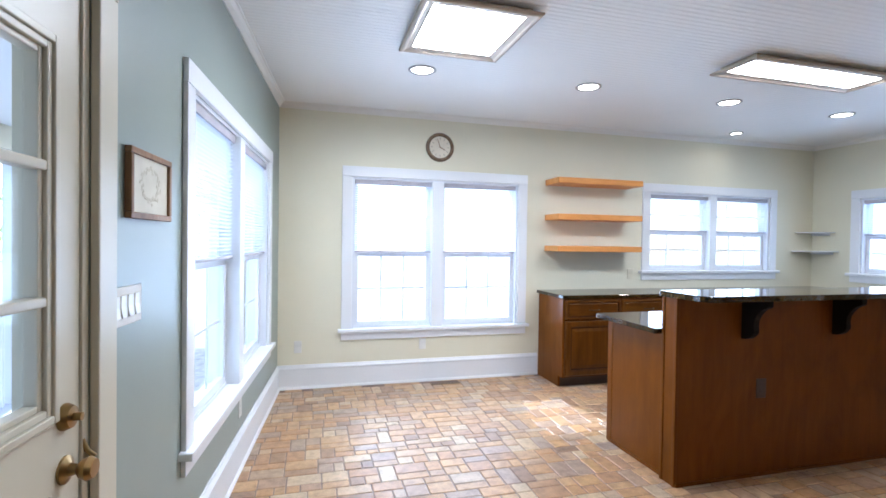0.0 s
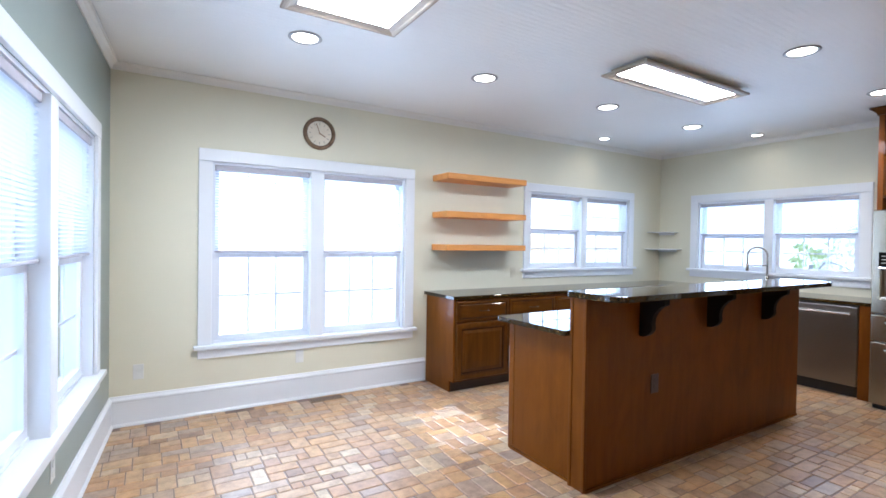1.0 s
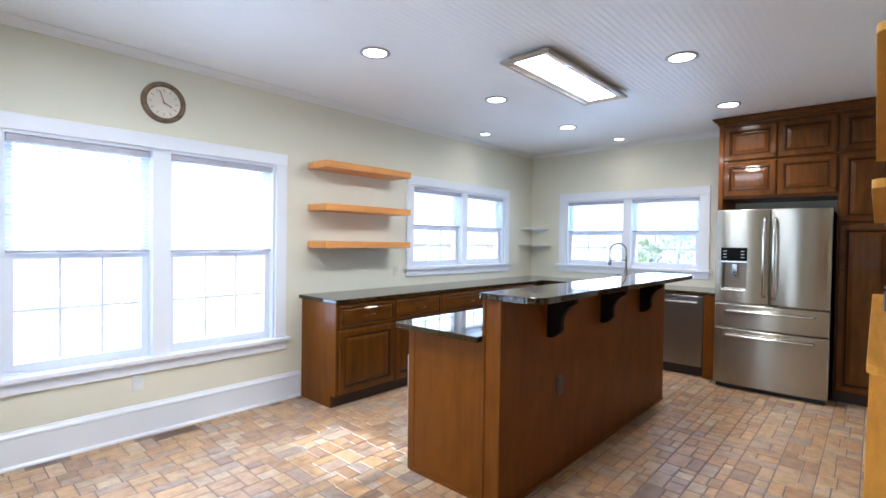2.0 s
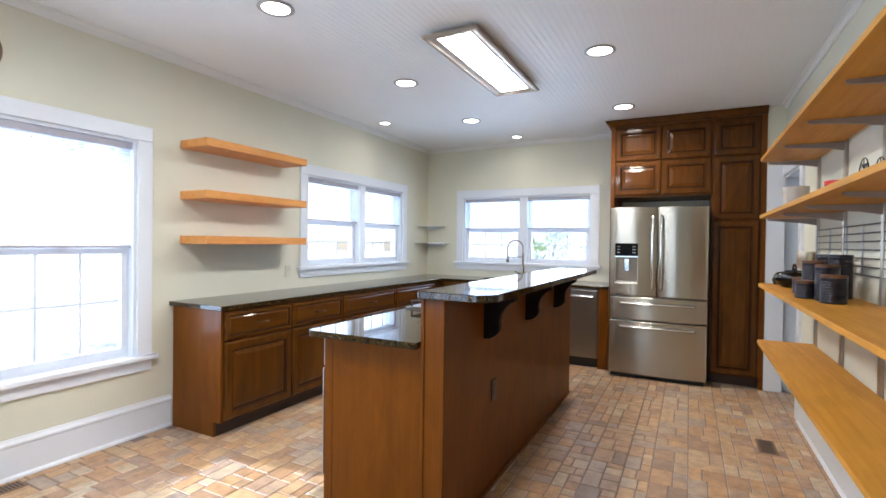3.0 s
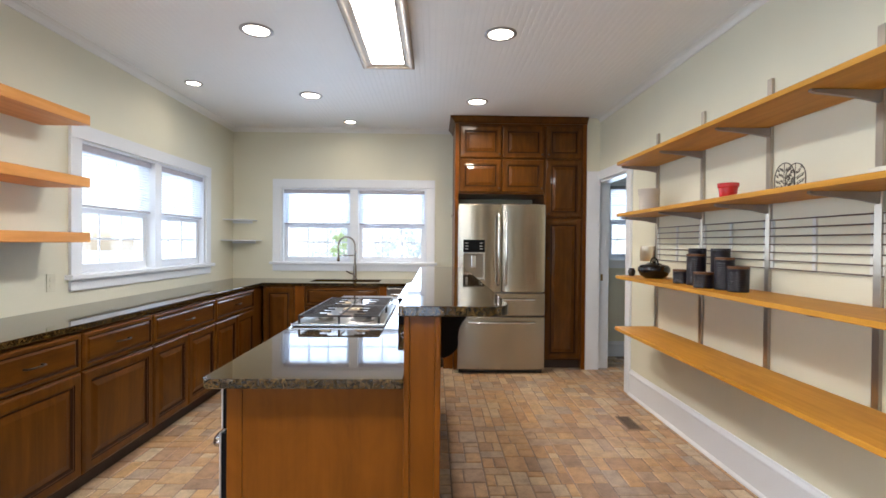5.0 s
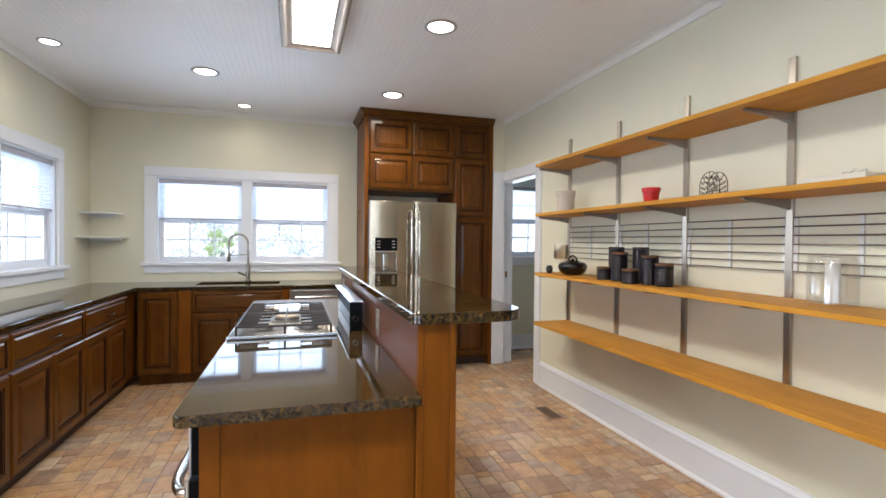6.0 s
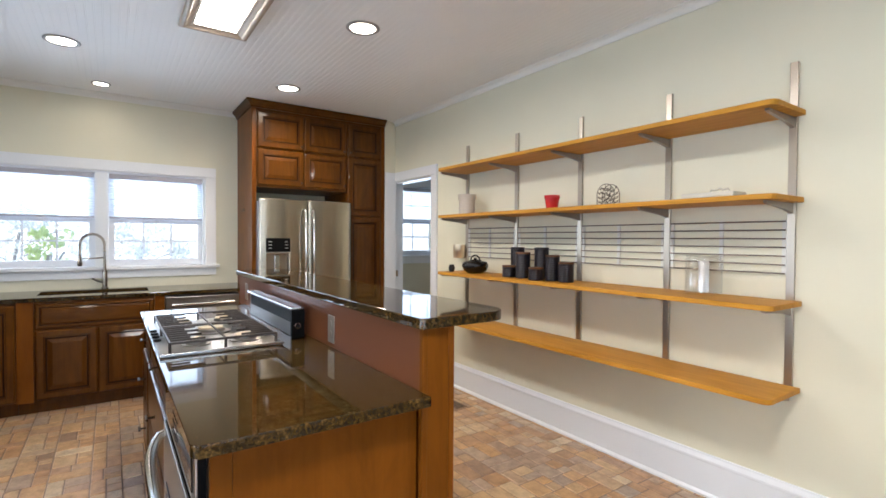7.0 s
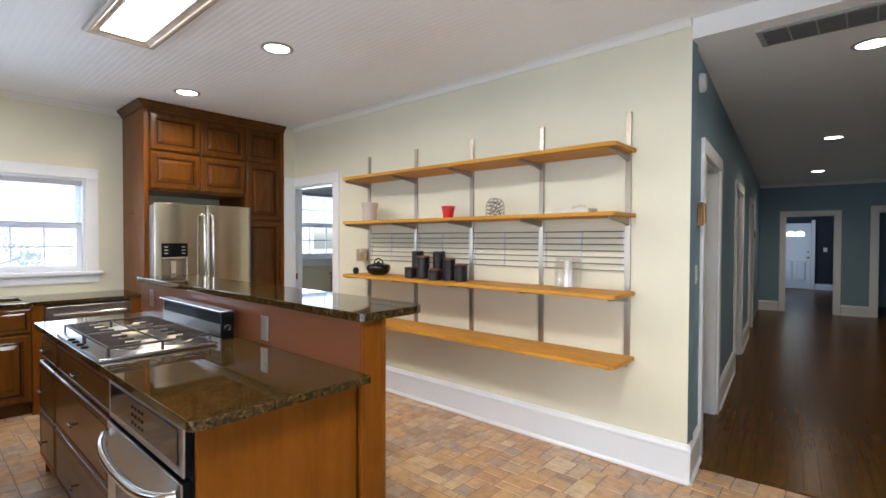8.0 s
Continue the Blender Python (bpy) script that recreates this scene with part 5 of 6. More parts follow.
for i in range(44):
    a = i * 2 * math.pi / 44
    r = 0.05 + random.uniform(-0.012, 0.012)
    x, z = r * math.cos(a) * 1.35, r * math.sin(a) * 1.05
    join(ink, prism([(0.009 * math.cos(q) * random.uniform(0.5, 1.2), 0.0045 * math.sin(q)) for q in np.linspace(0, 6.28, 9)[:-1]], 0, 0.0006), Matrix.Translation((x, 0.0132, z)) @ Matrix.Rotation(radians(90), 4, 'X') @ Matrix.Rotation(a + random.uniform(0.8, 2.2), 4, 'Z'))
part("drawing", ink, M_INK, pic)


def floating_shelf(z, t=0.06):
    s = thing("floating_shelf", (3.21, NORTH, z), "thick orange-stained floating shelf on the cream wall", "shelf", "floating shelves")
    part("board", box(-0.508, 0.508, -0.30, -0.001, 0, t, 0.004), M_ORANGE, s)


for z in (2.052, 1.674, 1.340):
    floating_shelf(z)


def corner_shelf(z, r=0.30):
    s = thing("corner_shelf", (EAST, NORTH, z), "small white quarter-round shelf in the wall corner", "shelf", "corner shelves")
    out = [(-0.001, -0.001)] + [(-0.001 - r * math.cos(a), -0.001 - r * math.sin(a)) for a in np.linspace(0, math.pi / 2, 14)]
    part("board", prism(out, 0, 0.012, 0.003), M_WHITE, s)
    part("cleat", box(-0.02, -0.002, -r * 0.8, -0.002, -0.03, -0.0005), M_WHITE, s)


corner_shelf(1.60, 0.29)
corner_shelf(1.362, 0.34)

# long shelves on steel uprights
UPX = (2.007, 2.625, 3.260, 3.892, 4.535)
UZ0, UZ1 = 0.655, 2.238
SHELF_Z = (0.680, 1.088, 1.574, 1.978)
sys_ = thing("shelf_rack", (0, SOUTH, 0), "steel wall uprights with brackets that carry four shelves", "shelf rack")
for x in UPX:
    up = part("upright", box(x - 0.017, x + 0.017, 0.001, 0.018, UZ0, UZ1, 0.002), M_STEELZ, sys_)
    for zs in SHELF_Z:
        prof = [(0.018, zs - 0.001), (0.30, zs - 0.001), (0.302, zs - 0.010), (0.285, zs - 0.017), (0.22, zs - 0.022), (0.10, zs - 0.034), (0.018, zs - 0.050)]
        part("bracket", prism([(y, z) for y, z in prof], -0.009, 0.009, 0.001, Matrix.Translation((x, 0, 0)) @ Matrix.Rotation(radians(90), 4, 'Y') @ Matrix.Rotation(radians(90), 4, 'Z')), M_BRACKET, up)
for i, zs in enumerate(SHELF_Z):
    s = thing("wall_shelf", (0, SOUTH, zs), "long honey-stained wooden shelf on steel brackets", "shelf", "long wall shelves")
    part("board", prism(rounded(1.955, 4.53, 0.02, 0.352, (0.004, 0.004, 0.035, 0.035), 5), 0, 0.024, 0.002), M_HONEY, s)
for a, b in zip(UPX, UPX[1:]):
    g = thing("wire_rail_grid", ((a + b) / 2, SOUTH, 1.236), "dark horizontal wire rails between the uprights", "wire rack", "wire rails")
    hw = (b - a) / 2 - 0.022
    for k in range(7):
        part("rail", tube([(-hw, 0.016, k * 0.042), (hw, 0.016, k * 0.042)], 0.0036, 6), M_WIRE, g)
    for x in (-hw + 0.006, 0.01, hw - 0.006):
        part("strap", box(x - 0.010, x + 0.010, 0.002, 0.011, -0.006, 0.258), M_PLATE, g)

# shelf clutter
S2, S3 = SHELF_Z[2] + 0.024, SHELF_Z[1] + 0.024


def turned(name, x, y, z, prof, mat, label, cat, segs=28, group=""):
    t = thing(name, (x, y, z), label, cat, group)
    part("body", lathe(prof, segs), mat, t, "", 45)
    return t


YS = SOUTH + 0.17
M_CREAMCER = plain("cream_ceramic", (0.66, 0.62, 0.52), 0.4)
M_JAR = thin_glass("clear_thin_glass", 0.09)
M_LIDWOOD = wood("brown_lid_wood", (0.10, 0.045, 0.02), (0.16, 0.075, 0.035), (0.21, 0.10, 0.05), 0, 0.4)
for x, y, r, h, lab in ((3.747, 0.22, 0.050, 0.088, "short"), (3.775, 0.105, 0.052, 0.222, "tall"), (3.625, 0.195, 0.053, 0.188, "tall"), (3.526, 0.105, 0.052, 0.224, "tall"),
                        (3.437, 0.255, 0.053, 0.090, "short"), (3.338, 0.195, 0.050, 0.176, "tall"), (3.220, 0.195, 0.052, 0.132, "medium")):
    t = thing("canister", (x, SOUTH + y, S3), "%s ribbed dark plum canister with a brown wooden lid" % lab, "canister", "kitchen canisters")
    prof = [(0, 0), (r * 0.95, 0), (r, 0.006)]
    n = int((h - 0.03) / 0.012)
    for k in range(n):
        z = 0.012 + k * (h - 0.032) / n
        prof += [(r, z), (r * 0.965, z + 0.004), (r, z + 0.008)]
    part("body", lathe(prof + [(r, h - 0.014), (r * 0.97, h - 0.012), (0, h - 0.012)], 28), M_NAVYCAN, t, "", 30)
    part("lid", lathe([(0, h - 0.0115), (r * 1.01, h - 0.0115), (r * 1.01, h - 0.003), (r * 0.97, h), (0, h)], 28), M_LIDWOOD if h < 0.2 else M_NAVYCAN, t, "flat brown lid" if h < 0.2 else "", 45)
M_POT = plain("glossy_black_glaze", (0.006, 0.005, 0.005), 0.16)
kt = thing("iron_teapot", (4.190, YS + 0.02, S3), "round black cast-iron teapot with an arched handle", "teapot")
part("body", lathe([(0, 0), (0.060, 0), (0.094, 0.022), (0.110, 0.056), (0.108, 0.078), (0.094, 0.094), (0.060, 0.102), (0, 0.103)], 32), M_POT, kt, "", 45)
part("lid", lathe([(0, 0.1032), (0.056, 0.1032), (0.045, 0.110), (0.012, 0.114), (0.014, 0.124), (0, 0.127)], 24), M_POT, kt, "", 45)
part("handle", tube([(0.062 * math.cos(a), 0, 0.096 + 0.052 * math.sin(a)) for a in np.linspace(0.1, math.pi - 0.1, 14)], 0.006, 8), M_POT, kt, "arched iron handle", 60)
part("spout", tube([(-0.095, 0.0, 0.06), (-0.122, 0.0, 0.072), (-0.138, 0.0, 0.094)], 0.012, 10), M_POT, kt, "", 60)
turned("small_cup", 4.44, YS + 0.08, S3, [(0, 0), (0.018, 0), (0.026, 0.02), (0.028, 0.04), (0.02, 0.052), (0.022, 0.06), (0.017, 0.06), (0.0, 0.02)], M_IRON, "tiny black stoneware cup on the shelf", "cup")
M_BRASSY = plain("pale_bronze_metal", (0.74, 0.64, 0.48), 0.34, 0.85)
tum = turned("utensil_cup", 4.585, SOUTH + 0.062, 1.222, [(0, 0), (0.052, 0), (0.055, 0.003), (0.055, 0.122), (0.052, 0.122), (0.052, 0.006), (0, 0.005)], M_BRASSY, "brushed metal utensil cup hung on the end upright", "utensil cup")
part("hook_strap", box(-0.052, -0.004, -0.0605, -0.0545, 0.085, 0.105, 0.001), M_BRASSY, tum)
turned("stoneware_jar", 4.335, YS, S2, [(0, 0), (0.062, 0), (0.068, 0.012), (0.066, 0.03), (0.069, 0.05), (0.066, 0.07), (0.069, 0.09), (0.067, 0.115), (0.075, 0.135), (0.077, 0.175), (0.071, 0.175), (0.062, 0.135), (0.060, 0.02), (0, 0.02)], M_BEIGE, "ribbed beige stoneware jar with a wide rim", "jar")
turned("red_pot", 3.39, YS - 0.02, S2, [(0, 0), (0.037, 0), (0.039, 0.004), (0.049, 0.078), (0.054, 0.081), (0.054, 0.102), (0.048, 0.102), (0.043, 0.07), (0.033, 0.01), (0, 0.01)], M_RED, "small glossy red pot on the shelf", "pot")
gj = turned("glass_jar", 2.36, YS - 0.05, S3, [(0, 0), (0.080, 0), (0.087, 0.006), (0.087, 0.178), (0.079, 0.192), (0.082, 0.200), (0.078, 0.201), (0.075, 0.192), (0.083, 0.176), (0.083, 0.012), (0, 0.010)], M_JAR, "wide clear glass jar with a white roll inside", "jar", 40)
part("roll", lathe([(0, 0.014), (0.026, 0.014), (0.026, 0.17), (0.023, 0.174), (0, 0.164)], 24, m=Matrix.Translation((0.0, 0, 0))), M_WHITECER, gj, "white paper roll", 45)

nh = thing("wire_napkin_holder", Matrix.Translation((2.94, YS - 0.03, S2)) @ Matrix.Diagonal((0.78, 0.86, 0.86, 1)), "dark wire napkin holder with a leafy pattern", "napkin holder")
rng = random.Random(5)
for y in (-0.03, 0.03):
    pts = [(-0.078, y, 0.004), (-0.080, y, 0.08)] + [(0.080 * math.cos(a), y, 0.085 + 0.078 * math.sin(a)) for a in np.linspace(math.pi * 0.97, math.pi * 0.03, 13)] + [(0.080, y, 0.08), (0.078, y, 0.004)]
    fr_ = part("wire_frame", tube(pts, 0.0026, 6), M_BRONZE, nh)
    own = bmesh.new()
    tube([(0.0, y, 0.004), (0.004, y, 0.08), (0.0, y, 0.16)], 0.0018, 6, own)
    for zb, reach in ((0.022, 0.072), (0.052, 0.072), (0.082, 0.070), (0.112, 0.058)):
        for sx in (-1, 1):
            tube([(0, y, zb), (sx * reach * 0.5, y, zb + 0.016), (sx * reach, y, zb + 0.024)], 0.0016, 5, own)
            for u in (0.28, 0.55, 0.82):
                leaf_ = prism([(0.011 * math.cos(q), 0.0042 * math.sin(q)) for q in np.linspace(0, 6.28, 9)[:-1]], -0.0007, 0.0007)
                join(own, leaf_, Matrix.Translation((sx * reach * u, y, zb + 0.026 * u + rng.choice((-0.008, 0.009)))) @ Matrix.Rotation(radians(90), 4, 'X') @ Matrix.Rotation(sx * rng.uniform(0.3, 0.9), 4, 'Z'))
    part("leaf_scroll", own, M_BRONZE, nh)
part("tray", box(-0.075, 0.075, -0.03, 0.03, 0.0, 0.004), M_BRONZE, nh)
tr = thing("white_tray", (2.285, YS + 0.02, S2), "low white ceramic tray lying on the shelf", "tray")
tb = box(-0.125, 0.125, -0.07, 0.07, 0, 0.010, 0.003)
box(-0.125, 0.125, -0.07, -0.058, 0.0101, 0.032, 0.003, tb)
box(-0.125, 0.125, 0.058, 0.07, 0.0101, 0.032, 0.003, tb)
box(-0.125, -0.113, -0.0579, 0.0579, 0.0101, 0.032, 0.003, tb)
box(0.113, 0.125, -0.0579, 0.0579, 0.0101, 0.032, 0.003, tb)
part("body", tb, M_CREAMCER, tr)
part("scroll_handle", tube([(-0.05, -0.066, 0.038), (-0.04, -0.066, 0.058), (-0.015, -0.066, 0.052), (0, -0.066, 0.062), (0.015, -0.066, 0.052), (0.04, -0.066, 0.058), (0.05, -0.066, 0.038)], 0.005, 8), M_CREAMCER, tr, "", 60)

# hall details
HM = HALL @ Matrix.Diagonal((1, -1, 1, 1))
ch = thing("door_chime", HM @ Matrix.Translation((0.30, 0, 1.60)), "small wood and brass door chime on the hall wall", "door chime")
part("backplate", box(-0.035, 0.035, 0.0, 0.03, -0.075, 0.075, 0.004), M_FRAMEWOOD, ch)
part("cover", box(-0.02, 0.02, 0.0301, 0.045, -0.065, 0.065, 0.004), M_BRASS, ch)
sd = thing("smoke_detector", HM @ Matrix.Translation((0.32, 0, 2.43)), "round white detector high on the blue wall", "detector")
part("body", lathe([(0, 0), (0.06, 0), (0.06, 0.02), (0.05, 0.035), (0, 0.037)], 28, m=Matrix.Rotation(radians(-90), 4, 'X')), M_PLATE, sd, "", 45)
sc = thing("wall_plaque", HM @ Matrix.Translation((7.0, 0, 1.55)), "small dark plaque on the far hall wall", "plaque")
part("backplate", box(-0.04, 0.04, 0.0, 0.02, -0.07, 0.07, 0.004), M_FRAMEWOOD, sc)
vt = thing("ceiling_register", Matrix.Translation((1.36, 0.91, HALL_CEIL)) @ Matrix.Rotation(radians(-90), 4, "Z"), "long grey ceiling air register with louvres", "vent")
part("frame", box(-0.13, 0.13, -1.25, 0.0, -0.012, -0.0005, 0.003), M_GREYVENT, vt)
for k in range(10):
    part("divider", box(-0.115, 0.115, -0.03 - k * 0.121, -0.022 - k * 0.121, -0.0175, -0.0121), M_GREYVENT, vt)
for i in range(13):
    part("louvre", box(-0.108 + i * 0.0168, -0.099 + i * 0.0168, -1.22, -0.031, -0.0165, -0.0121), M_LOUVRE, vt)


def floor_register(x, y, w, d, label):
    t = thing("floor_register", (x, y, 0.0), label, "vent", "floor registers")
    part("frame", box(-w / 2, w / 2, -d / 2, d / 2, -0.005, 0.004, 0.002), M_VENT, t)
    n = int(w / 0.018)
    for i in range(n):
        xx = -w / 2 + 0.02 + i * (w - 0.04) / (n - 1)
        part("slot", box(xx - 0.004, xx + 0.004, -d / 2 + 0.015, d / 2 - 0.015, 0.0041, 0.0050), M_DARK, t)


floor_register(1.565, 5.235, 0.30, 0.11, "brown metal floor register beside the baseboard")
floor_register(4.34, 1.46, 0.26, 0.11, "brown metal floor register below the shelves")

# glazed side door in the blue wall
gd = thing("door_1", WEST @ Matrix.Translation((W_DOOR[0], 0, 0)), "cream glazed side door with brass lock and lever", "door", "", "structure")
DW_ = W_DOOR[1] - W_DOOR[0]
part("side_casing", box(-0.10, 0.0, 0.001, 0.024, 0, 2.08, 0.004), M_DOORW, gd)
part("side_casing", box(DW_, DW_ + 0.12, 0.001, 0.024, 0, 2.08, 0.004), M_DOORW, gd)
part("head_casing", box(-0.10, DW_ + 0.12, 0.001, 0.026, 2.081, 2.20, 0.004), M_DOORW, gd)
part("jamb", box(0.0, 0.03, -OUT, -0.001, 0, 2.08, 0.002), M_DOORW, gd)
part("jamb", box(DW_ - 0.03, DW_, -OUT, -0.001, 0, 2.08, 0.002), M_DOORW, gd)
part("head_jamb", box(0.031, DW_ - 0.031, -OUT, -0.001, 2.05, 2.08, 0.002), M_DOORW, gd)
lx0, lx1, ly0, ly1 = 0.0315, DW_ - 0.0315, -0.052, -0.008
gz0, gz1 = 0.988, 1.888
lf = bmesh.new()
st_ = 0.100
box(lx0, lx0 + st_, ly0, ly1, 0.01, 2.045, bm=lf)
box(lx1 - st_, lx1, ly0, ly1, 0.01, 2.045, bm=lf)
box(lx0 + st_, lx1 - st_, ly0, ly1, 0.01, gz0, bm=lf)
box(lx0 + st_, lx1 - st_, ly0, ly1, gz1, 2.045, bm=lf)
leaf = part("leaf", lf, M_DOORW, gd, "cream painted door leaf")
mo = bmesh.new()
for z in (1.274, 1.585):
    box(lx0 + st_, lx1 - st_, ly0 + 0.008, ly1 + 0.002, z - 0.012, z + 0.012, 0.004, mo)
for ins, wid, high in ((0.0, 0.020, 0.011), (0.020, 0.018, 0.004), (0.038, 0.016, -0.006)):
    a, b, z0, z1 = lx0 + st_ + ins, lx1 - st_ - ins, gz0 + ins, gz1 - ins
    for x0, x1, za, zb in ((a, a + wid, z0, z1), (b - wid, b, z0, z1), (a + wid, b - wid, z0, z0 + wid), (a + wid, b - wid, z1 - wid, z1)):
        box(x0, x1, ly0 + 0.006, ly1 + high, za, zb, 0.003, mo)
part("glazing_bar", mo, M_DOORW, leaf)
pn = part("pane", box(lx0 + st_, lx1 - st_, -0.038, -0.034, gz0, gz1), M_GLASS, leaf)
pn.visible_shadow = False
for i in range(2):
    part("lower_panel", panel_front(0.24, 0.62, DOOR_RINGS), M_DOORW, leaf, m=Matrix.Translation((lx0 + st_ + 0.02 + i * 0.26 + 0.24, ly1 - 0.006, 0.2)) @ Matrix.Rotation(math.pi, 4, 'Z'))
FRONT = Matrix.Rotation(radians(-90), 4, 'X')
part("deadbolt", lathe([(0, 0), (0.033, 0), (0.033, 0.006), (0.026, 0.02), (0.01, 0.022), (0.01, 0.04), (0, 0.042)], 24, m=Matrix.Translation((lx0 + 0.065, ly1, 0.985)) @ FRONT), M_BRASS, gd, "aged brass thumb-turn", 45)
kn = lathe([(0, 0), (0.034, 0), (0.034, 0.006), (0.016, 0.014), (0.012, 0.03), (0.024, 0.04), (0.029, 0.055), (0.022, 0.068), (0, 0.07)], 24, m=Matrix.Translation((lx0 + 0.065, ly1, 0.855)) @ FRONT)
part("door_knob", kn, M_BRASS, gd, "aged brass knob", 45)
part("strike_lever", tube([(0.022, -0.006, 0.90), (0.018, 0.004, 0.87), (0.010, 0.018, 0.85)], 0.007, 8), M_BRASS, gd, "", 60)

# side room seen through the passage
hp = thing("laundry_hamper", (6.25, 0.1, 0), "dark brown woven hamper under the side room window", "hamper")
part("body", prism(rounded(-0.2, 0.2, -0.2, 0.2, (0.05,) * 4, 5), 0, 0.95, 0.01), M_FRAMEWOOD, hp, "", 40)
part("lid", prism(rounded(-0.21, 0.21, -0.21, 0.21, (0.05,) * 4, 5), 0.951, 0.99, 0.01), M_FRAMEWOOD, hp, "", 40)


# ---- outdoors ----
PORCH = WEST @ Matrix.Translation((3.02, 0, 0))
pf = thing("porch", PORCH, "covered side porch with white posts and railing", "porch", "", "structure")
part("porch_floor", box(-3.3, 3.6, -2.3, -OUT - 0.01, -0.549, -0.06), M_SIDING, pf)
part("porch_roof", box(-3.4, 3.7, -2.5, -OUT - 0.01, 2.36, 2.48), M_SIDING, pf)
part("beam", box(-3.3, 3.6, -2.35, -2.2, 2.16, 2.359), M_DOORW, pf)
for x in (-3.25, -2.2, -1.15, 0.0, 1.15, 2.3, 3.45):
    part("post", box(x, x + 0.11, -2.33, -2.22, -0.06, 2.159, 0.008), M_WHITE, pf)
for x in (-3.25, -2.2, -1.15, 0.0):
    w_ = 1.05 if x < -1.5 else 1.15
    part("rail", box(x + 0.111, x + w_ - 0.001, -2.31, -2.24, 0.80, 0.85, 0.006), M_WHITE, pf)
    for i in range(8):
        part("baluster", box(x + 0.19 + i * 0.105, x + 0.22 + i * 0.105, -2.29, -2.26, -0.06, 0.799), M_WHITE, pf)
# Louvres built outdoors to stand for a blind's reflection in the door glass.
shw = thing("mirrored_louvres", PORCH @ Matrix.Translation((1.25, -2.27, 0)), "grey louvre panel standing for a blind mirrored in the door glass", "shutter")
part("frame", box(0.02, 0.07, -0.02, 0.02, -0.06, 2.15), M_DOORW, shw)
part("frame", box(0.96, 1.03, -0.02, 0.02, -0.06, 2.15), M_DOORW, shw)
lou = bmesh.new()
for i in range(24):
    join(lou, box(0.07, 0.96, -0.018, 0.018, -0.003, 0.003), Matrix.Translation((0, 0, 1.02 + i * 0.045)) @ Matrix.Rotation(radians(35), 4, 'X'))
sl_ = part("slats", lou, M_GREYVENT, shw)
sl_["kind"] = "stuff"

# Pale distance whose brightness and haze are put in as emission.
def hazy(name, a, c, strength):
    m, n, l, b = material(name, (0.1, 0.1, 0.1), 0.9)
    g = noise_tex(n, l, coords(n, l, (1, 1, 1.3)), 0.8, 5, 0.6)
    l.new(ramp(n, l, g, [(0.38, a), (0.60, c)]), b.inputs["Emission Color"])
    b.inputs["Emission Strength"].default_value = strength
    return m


# This sheet glows by itself to give the overexposed garden beyond the windows.
solid("backdrop", lattice([-14, 14], [-0.55, 11], lambda u, v: True, 0, 0.2, lambda u, v, d: (24 + d, 3 + u, v)), hazy("glowing_garden_backdrop", (0.62, 0.68, 0.66), (0.96, 0.98, 1.0), 0.48), "backdrop that glows in place of the bright garden distance", "backdrop", "structure")
solid("ground", lattice([-90, 90], [-90, 90], lambda u, v: True, -0.75, -0.55, lambda u, v, d: (u, v, d)), M_GRASS, "mown lawn round the house", "lawn", "structure")


def tree(x, y, h, spread, n, seed, base=0.35, leaf=None):
    rng = random.Random(seed)
    t = thing("tree" if h > 3 else "shrub", (x, y, -0.55), "leafy garden tree, the two northern ones added as sun blockers" if h > 3 else "leafy shrub on the lawn beyond the window", "tree" if h > 3 else "shrub", "garden trees" if h > 3 else "garden shrubs")
    tr_ = bmesh.new()
    tube([(0, 0, 0), (0.05, 0.03, h * 0.3), (-0.05, 0.08, h * 0.6), (0.0, 0.0, h * 0.85)], 0.11 if h > 3 else 0.03, 8, tr_)
    for i in range(5):
        a = i * 1.26 + rng.random()
        z = h * (0.35 + 0.09 * i)
        tube([(0, 0, z), (spread * 0.35 * math.cos(a), spread * 0.35 * math.sin(a), z + h * 0.1), (spread * 0.7 * math.cos(a), spread * 0.7 * math.sin(a), z + h * 0.16)], 0.04 if h > 3 else 0.014, 6, tr_)
    part("trunk", tr_, M_BARK, t)
    vs, fs = [], []
    clumps = []
    for _ in range(16 if n < 9000 else 40 if n < 50000 else 90):
        a, r = rng.uniform(0, 6.28), spread * math.sqrt(rng.random())
        clumps.append((r * math.cos(a), r * math.sin(a), h * rng.uniform(base, 1.0), spread * rng.uniform(0.25, 0.45)))
    for _ in range(n):
        cx, cy, cz, cr = rng.choice(clumps)
        d = Vector((rng.gauss(0, 1), rng.gauss(0, 1), rng.gauss(0, 1))).normalized() * cr * rng.random() ** 0.4
        p = Vector((cx, cy, cz)) + d
        s = rng.uniform(0.06, 0.13) * (1.0 if h > 3 else 0.5)
        q = Euler((rng.uniform(0, 6.28), rng.uniform(0, 6.28), rng.uniform(0, 6.28))).to_matrix()
        k = len(vs)
        for u, w_ in ((-0.5, 0), (0, -0.28), (0.5, 0), (0, 0.28)):
            vs.append(p + q @ Vector((u * s * 2, w_ * s * 2, 0.02 * (u != 0))))
        fs.append((k, k + 1, k + 2, k + 3))
    me = bpy.data.meshes.new("crown")
    me.from_pydata([tuple(v_) for v_ in vs], [], fs)
    me.materials.append(leaf or M_LEAF)
    part_data("crown", me, t, Matrix())


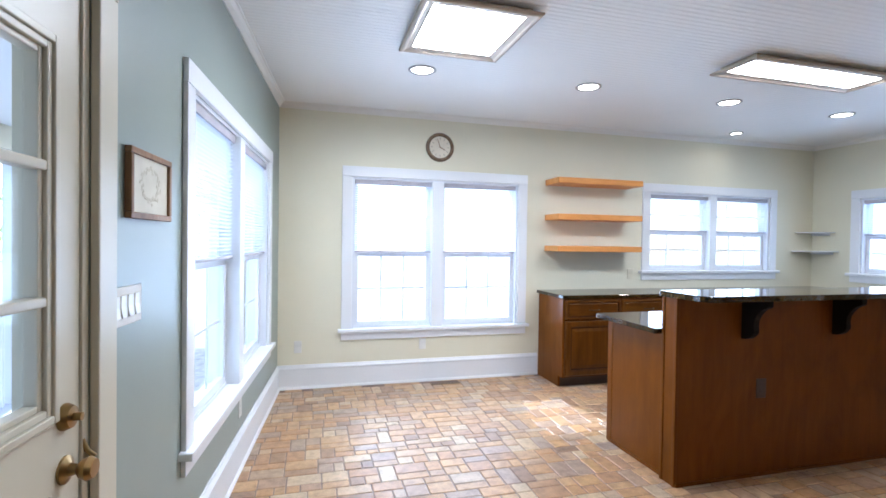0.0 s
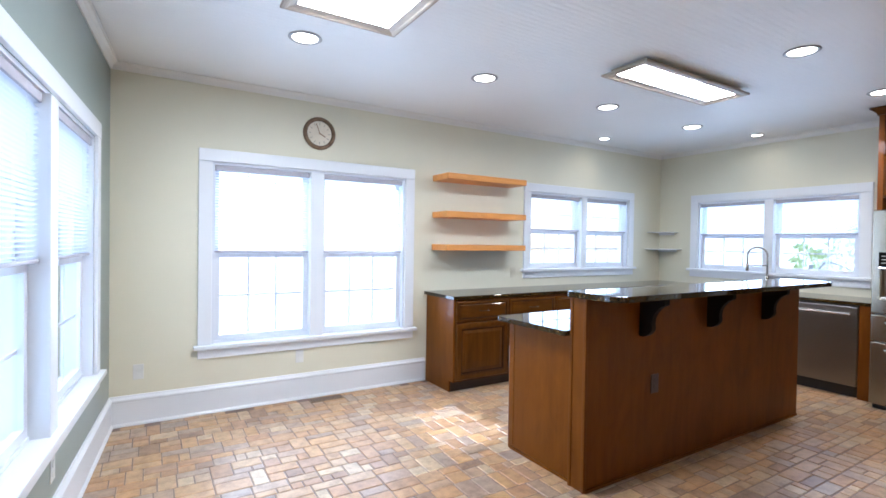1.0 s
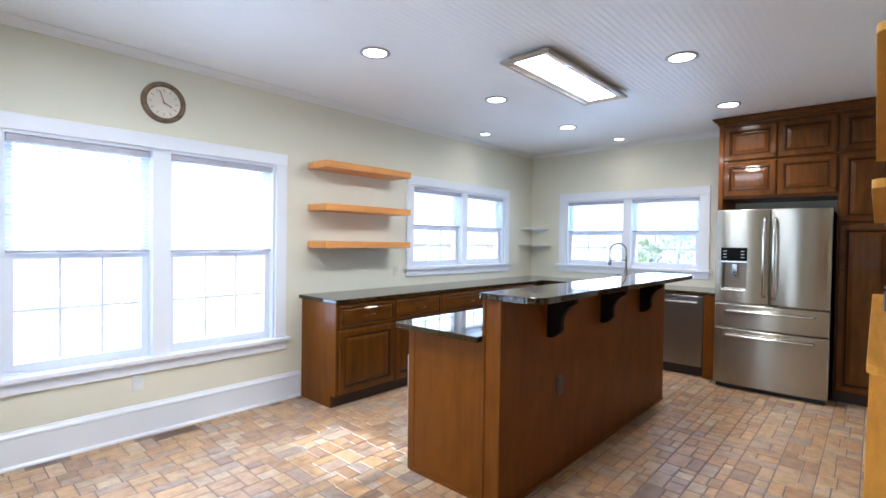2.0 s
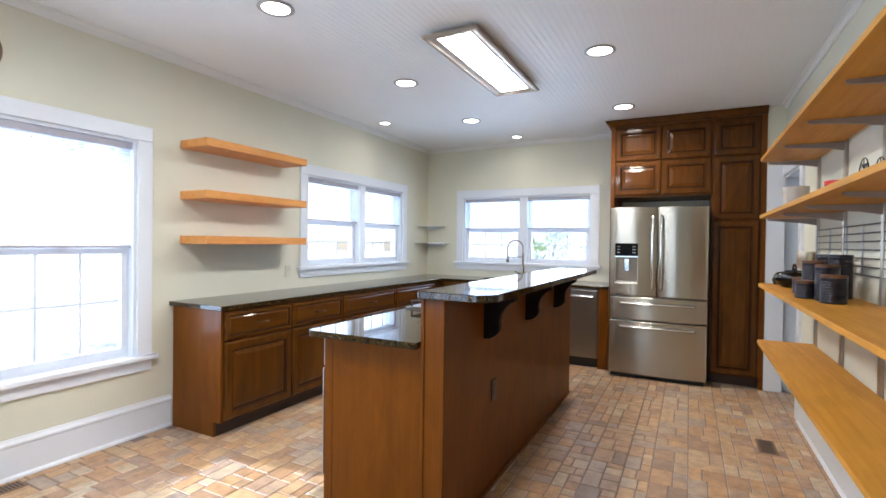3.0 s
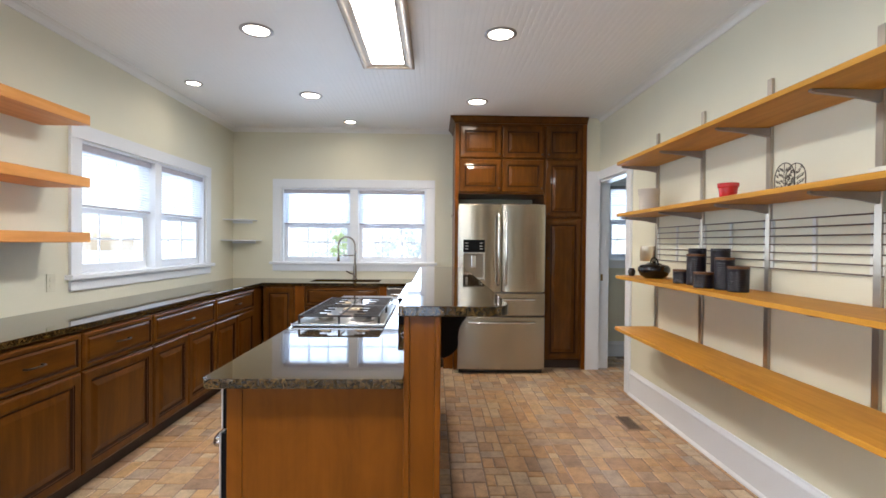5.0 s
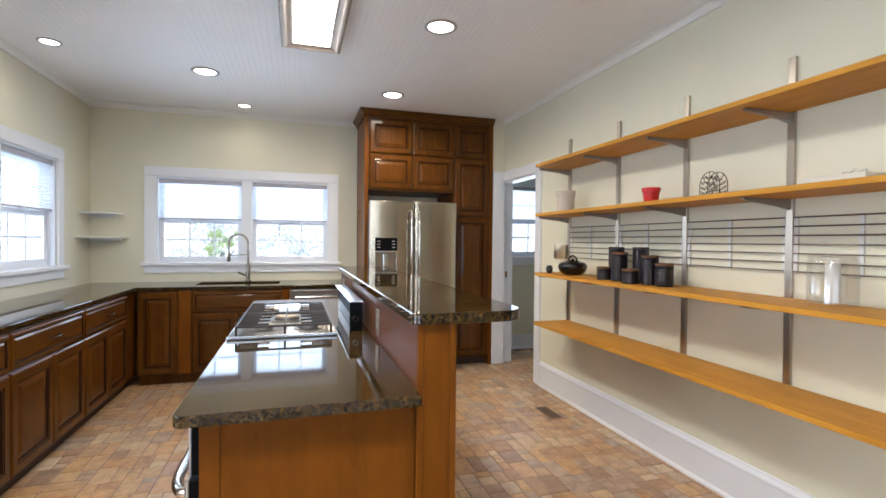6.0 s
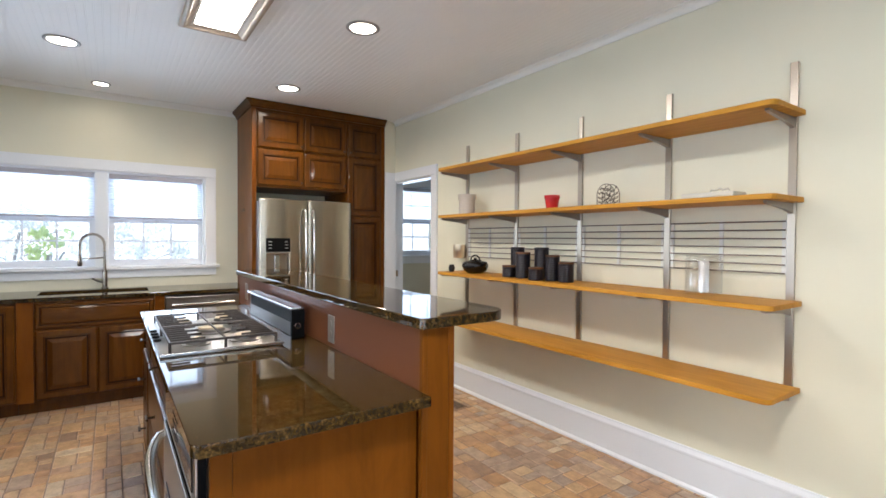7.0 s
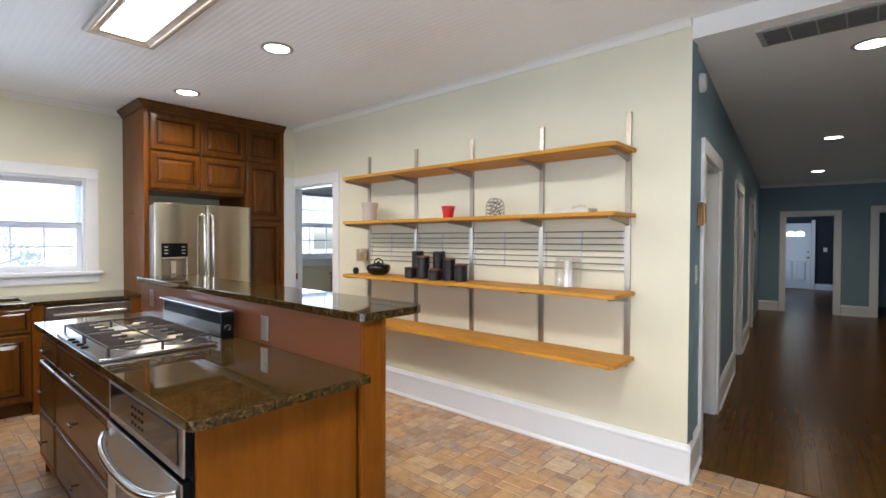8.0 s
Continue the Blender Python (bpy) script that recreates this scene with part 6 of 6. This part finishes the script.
# The two trees at y 13.6 stand unseen, added to block the sun.
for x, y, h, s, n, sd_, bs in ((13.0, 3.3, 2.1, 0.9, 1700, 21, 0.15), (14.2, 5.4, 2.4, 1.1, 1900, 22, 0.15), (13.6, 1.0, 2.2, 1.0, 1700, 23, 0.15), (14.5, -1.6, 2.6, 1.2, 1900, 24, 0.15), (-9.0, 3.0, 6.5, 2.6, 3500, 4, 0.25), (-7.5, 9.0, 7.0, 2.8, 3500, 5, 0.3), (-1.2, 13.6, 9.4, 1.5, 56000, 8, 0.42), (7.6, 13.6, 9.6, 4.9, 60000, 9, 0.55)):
    tree(x, y, h, s, n, sd_, bs, M_WASHED_BLOSSOM if x > 10 else None)
tree(9.2, 4.50, 2.0, 0.24, 210, 31, 0.72, M_WASHED_GREEN)


# ---- clay floor tiles ----
random.seed(11)
TILE_MESH = {}


def tile_verts(w, h, rng):
    j = lambda: rng.uniform(-0.0040, 0.0034)
    g = 0.0028
    out = []
    n = 3
    for (ax, ay), (bx, by) in (((0, 0), (w, 0)), ((w, 0), (w, h)), ((w, h), (0, h)), ((0, h), (0, 0))):
        for i in range(n):
            f = (0.05, 0.5, 0.95)[i]
            out.append((ax + (bx - ax) * f + j(), ay + (by - ay) * f + j()))
    out = [(min(max(x, g), w - g), min(max(y, g), h - g)) for x, y in out]
    cx, cy = w / 2, h / 2
    up = rng.uniform(-0.0012, 0.0008)
    vs = [(x, y, -0.012) for x, y in out]
    vs += [(x, y, up - 0.004) for x, y in out]
    vs += [(x + (cx - x) * 0.004 / max(abs(cx - x), 0.004) * 1.0 if abs(cx - x) > 0.004 else x, y + (cy - y) * 0.004 / max(abs(cy - y), 0.004) if abs(cy - y) > 0.004 else y, up) for x, y in out]
    k = len(out)
    fs = []
    for lev in (0, 1):
        for i in range(k):
            q = (i + 1) % k
            fs.append((lev * k + i, lev * k + q, (lev + 1) * k + q, (lev + 1) * k + i))
    fs.append(tuple(range(2 * k, 3 * k)))
    return vs, fs


def variant(w, h):
    key = (round(w, 3), round(h, 3), random.randrange(3))
    if key not in TILE_MESH:
        vs, fs = tile_verts(w, h, random)
        me = bpy.data.meshes.new("tile")
        me.from_pydata(vs, [], fs)
        me.materials.append(M_TILE)
        TILE_MESH[key] = (me, vs, fs)
    return TILE_MESH[key]


def lay(x0, x1, y0, y1):
    """Rows of mixed rectangles: yields x, y, w, h."""
    y = y0
    while y < y1:
        rh = random.choice((0.15, 0.18, 0.20, 0.20))
        x = x0 - random.choice((0.0, 0.05, 0.1))
        while x < x1:
            kind = random.random()
            if kind < 0.28:
                w = random.choice((0.09, 0.10, 0.12))
                yield x, y, w, rh
            elif kind < 0.72:
                w = random.choice((0.10, 0.13, 0.16, 0.20))
                a = random.choice((0.5, 0.5, 0.38, 0.62))
                ha = round(rh * a, 3)
                yield x, y, w, ha
                yield x, y + ha, w, rh - ha
            else:
                w = random.choice((0.16, 0.18, 0.20))
                ha = round(rh * random.choice((0.5, 0.6, 0.4)), 3)
                wa = random.choice((0.4 * w, 0.5 * w, 0.6 * w))
                yield x, y, wa, ha
                yield x + wa, y, w - wa, ha
                yield x, y + ha, w, rh - ha
            x += w
        y += rh


floor_ob = bpy.data.objects["floor"]
near, vs_all, fs_all = 0, [], []
blocked = [(2.42, 4.6, 2.95, 3.58), (2.72, 6.6, 4.89, 5.5), (5.98, 6.6, 2.8, 4.85), (5.95, 6.6, 1.3, 2.8)]
for x, y, w, h in list(lay(-0.62, EAST, 0.86, NORTH)) + list(lay(4.1, EAST, -1.4, 0.84)):
    if x + w > EAST + 0.05 or y + h > NORTH + 0.05 or any(a < x and x + w < b and c < y and y + h < d for a, b, c, d in blocked):
        continue
    if y > 0.85 and x + w < -0.40:
        continue
    me, vs, fs = variant(w, h)
    if near < 300 and 0.75 < x < 2.25 and 3.0 < y < 5.25:
        part_data("tile", me, floor_ob, Matrix.Translation((x, y, 0)))
        near += 1
    else:
        k = len(vs_all)
        vs_all += [(a + x, b + y, c) for a, b, c in vs]
        fs_all += [tuple(i + k for i in f) for f in fs]
me = bpy.data.meshes.new("tiles")
me.from_pydata(vs_all, [], fs_all)
me.materials.append(M_TILES)
rest = part_data("tiles", me, floor_ob, Matrix(), "tumbled clay tiles in mixed tan and brown")
rest["kind"] = "stuff"
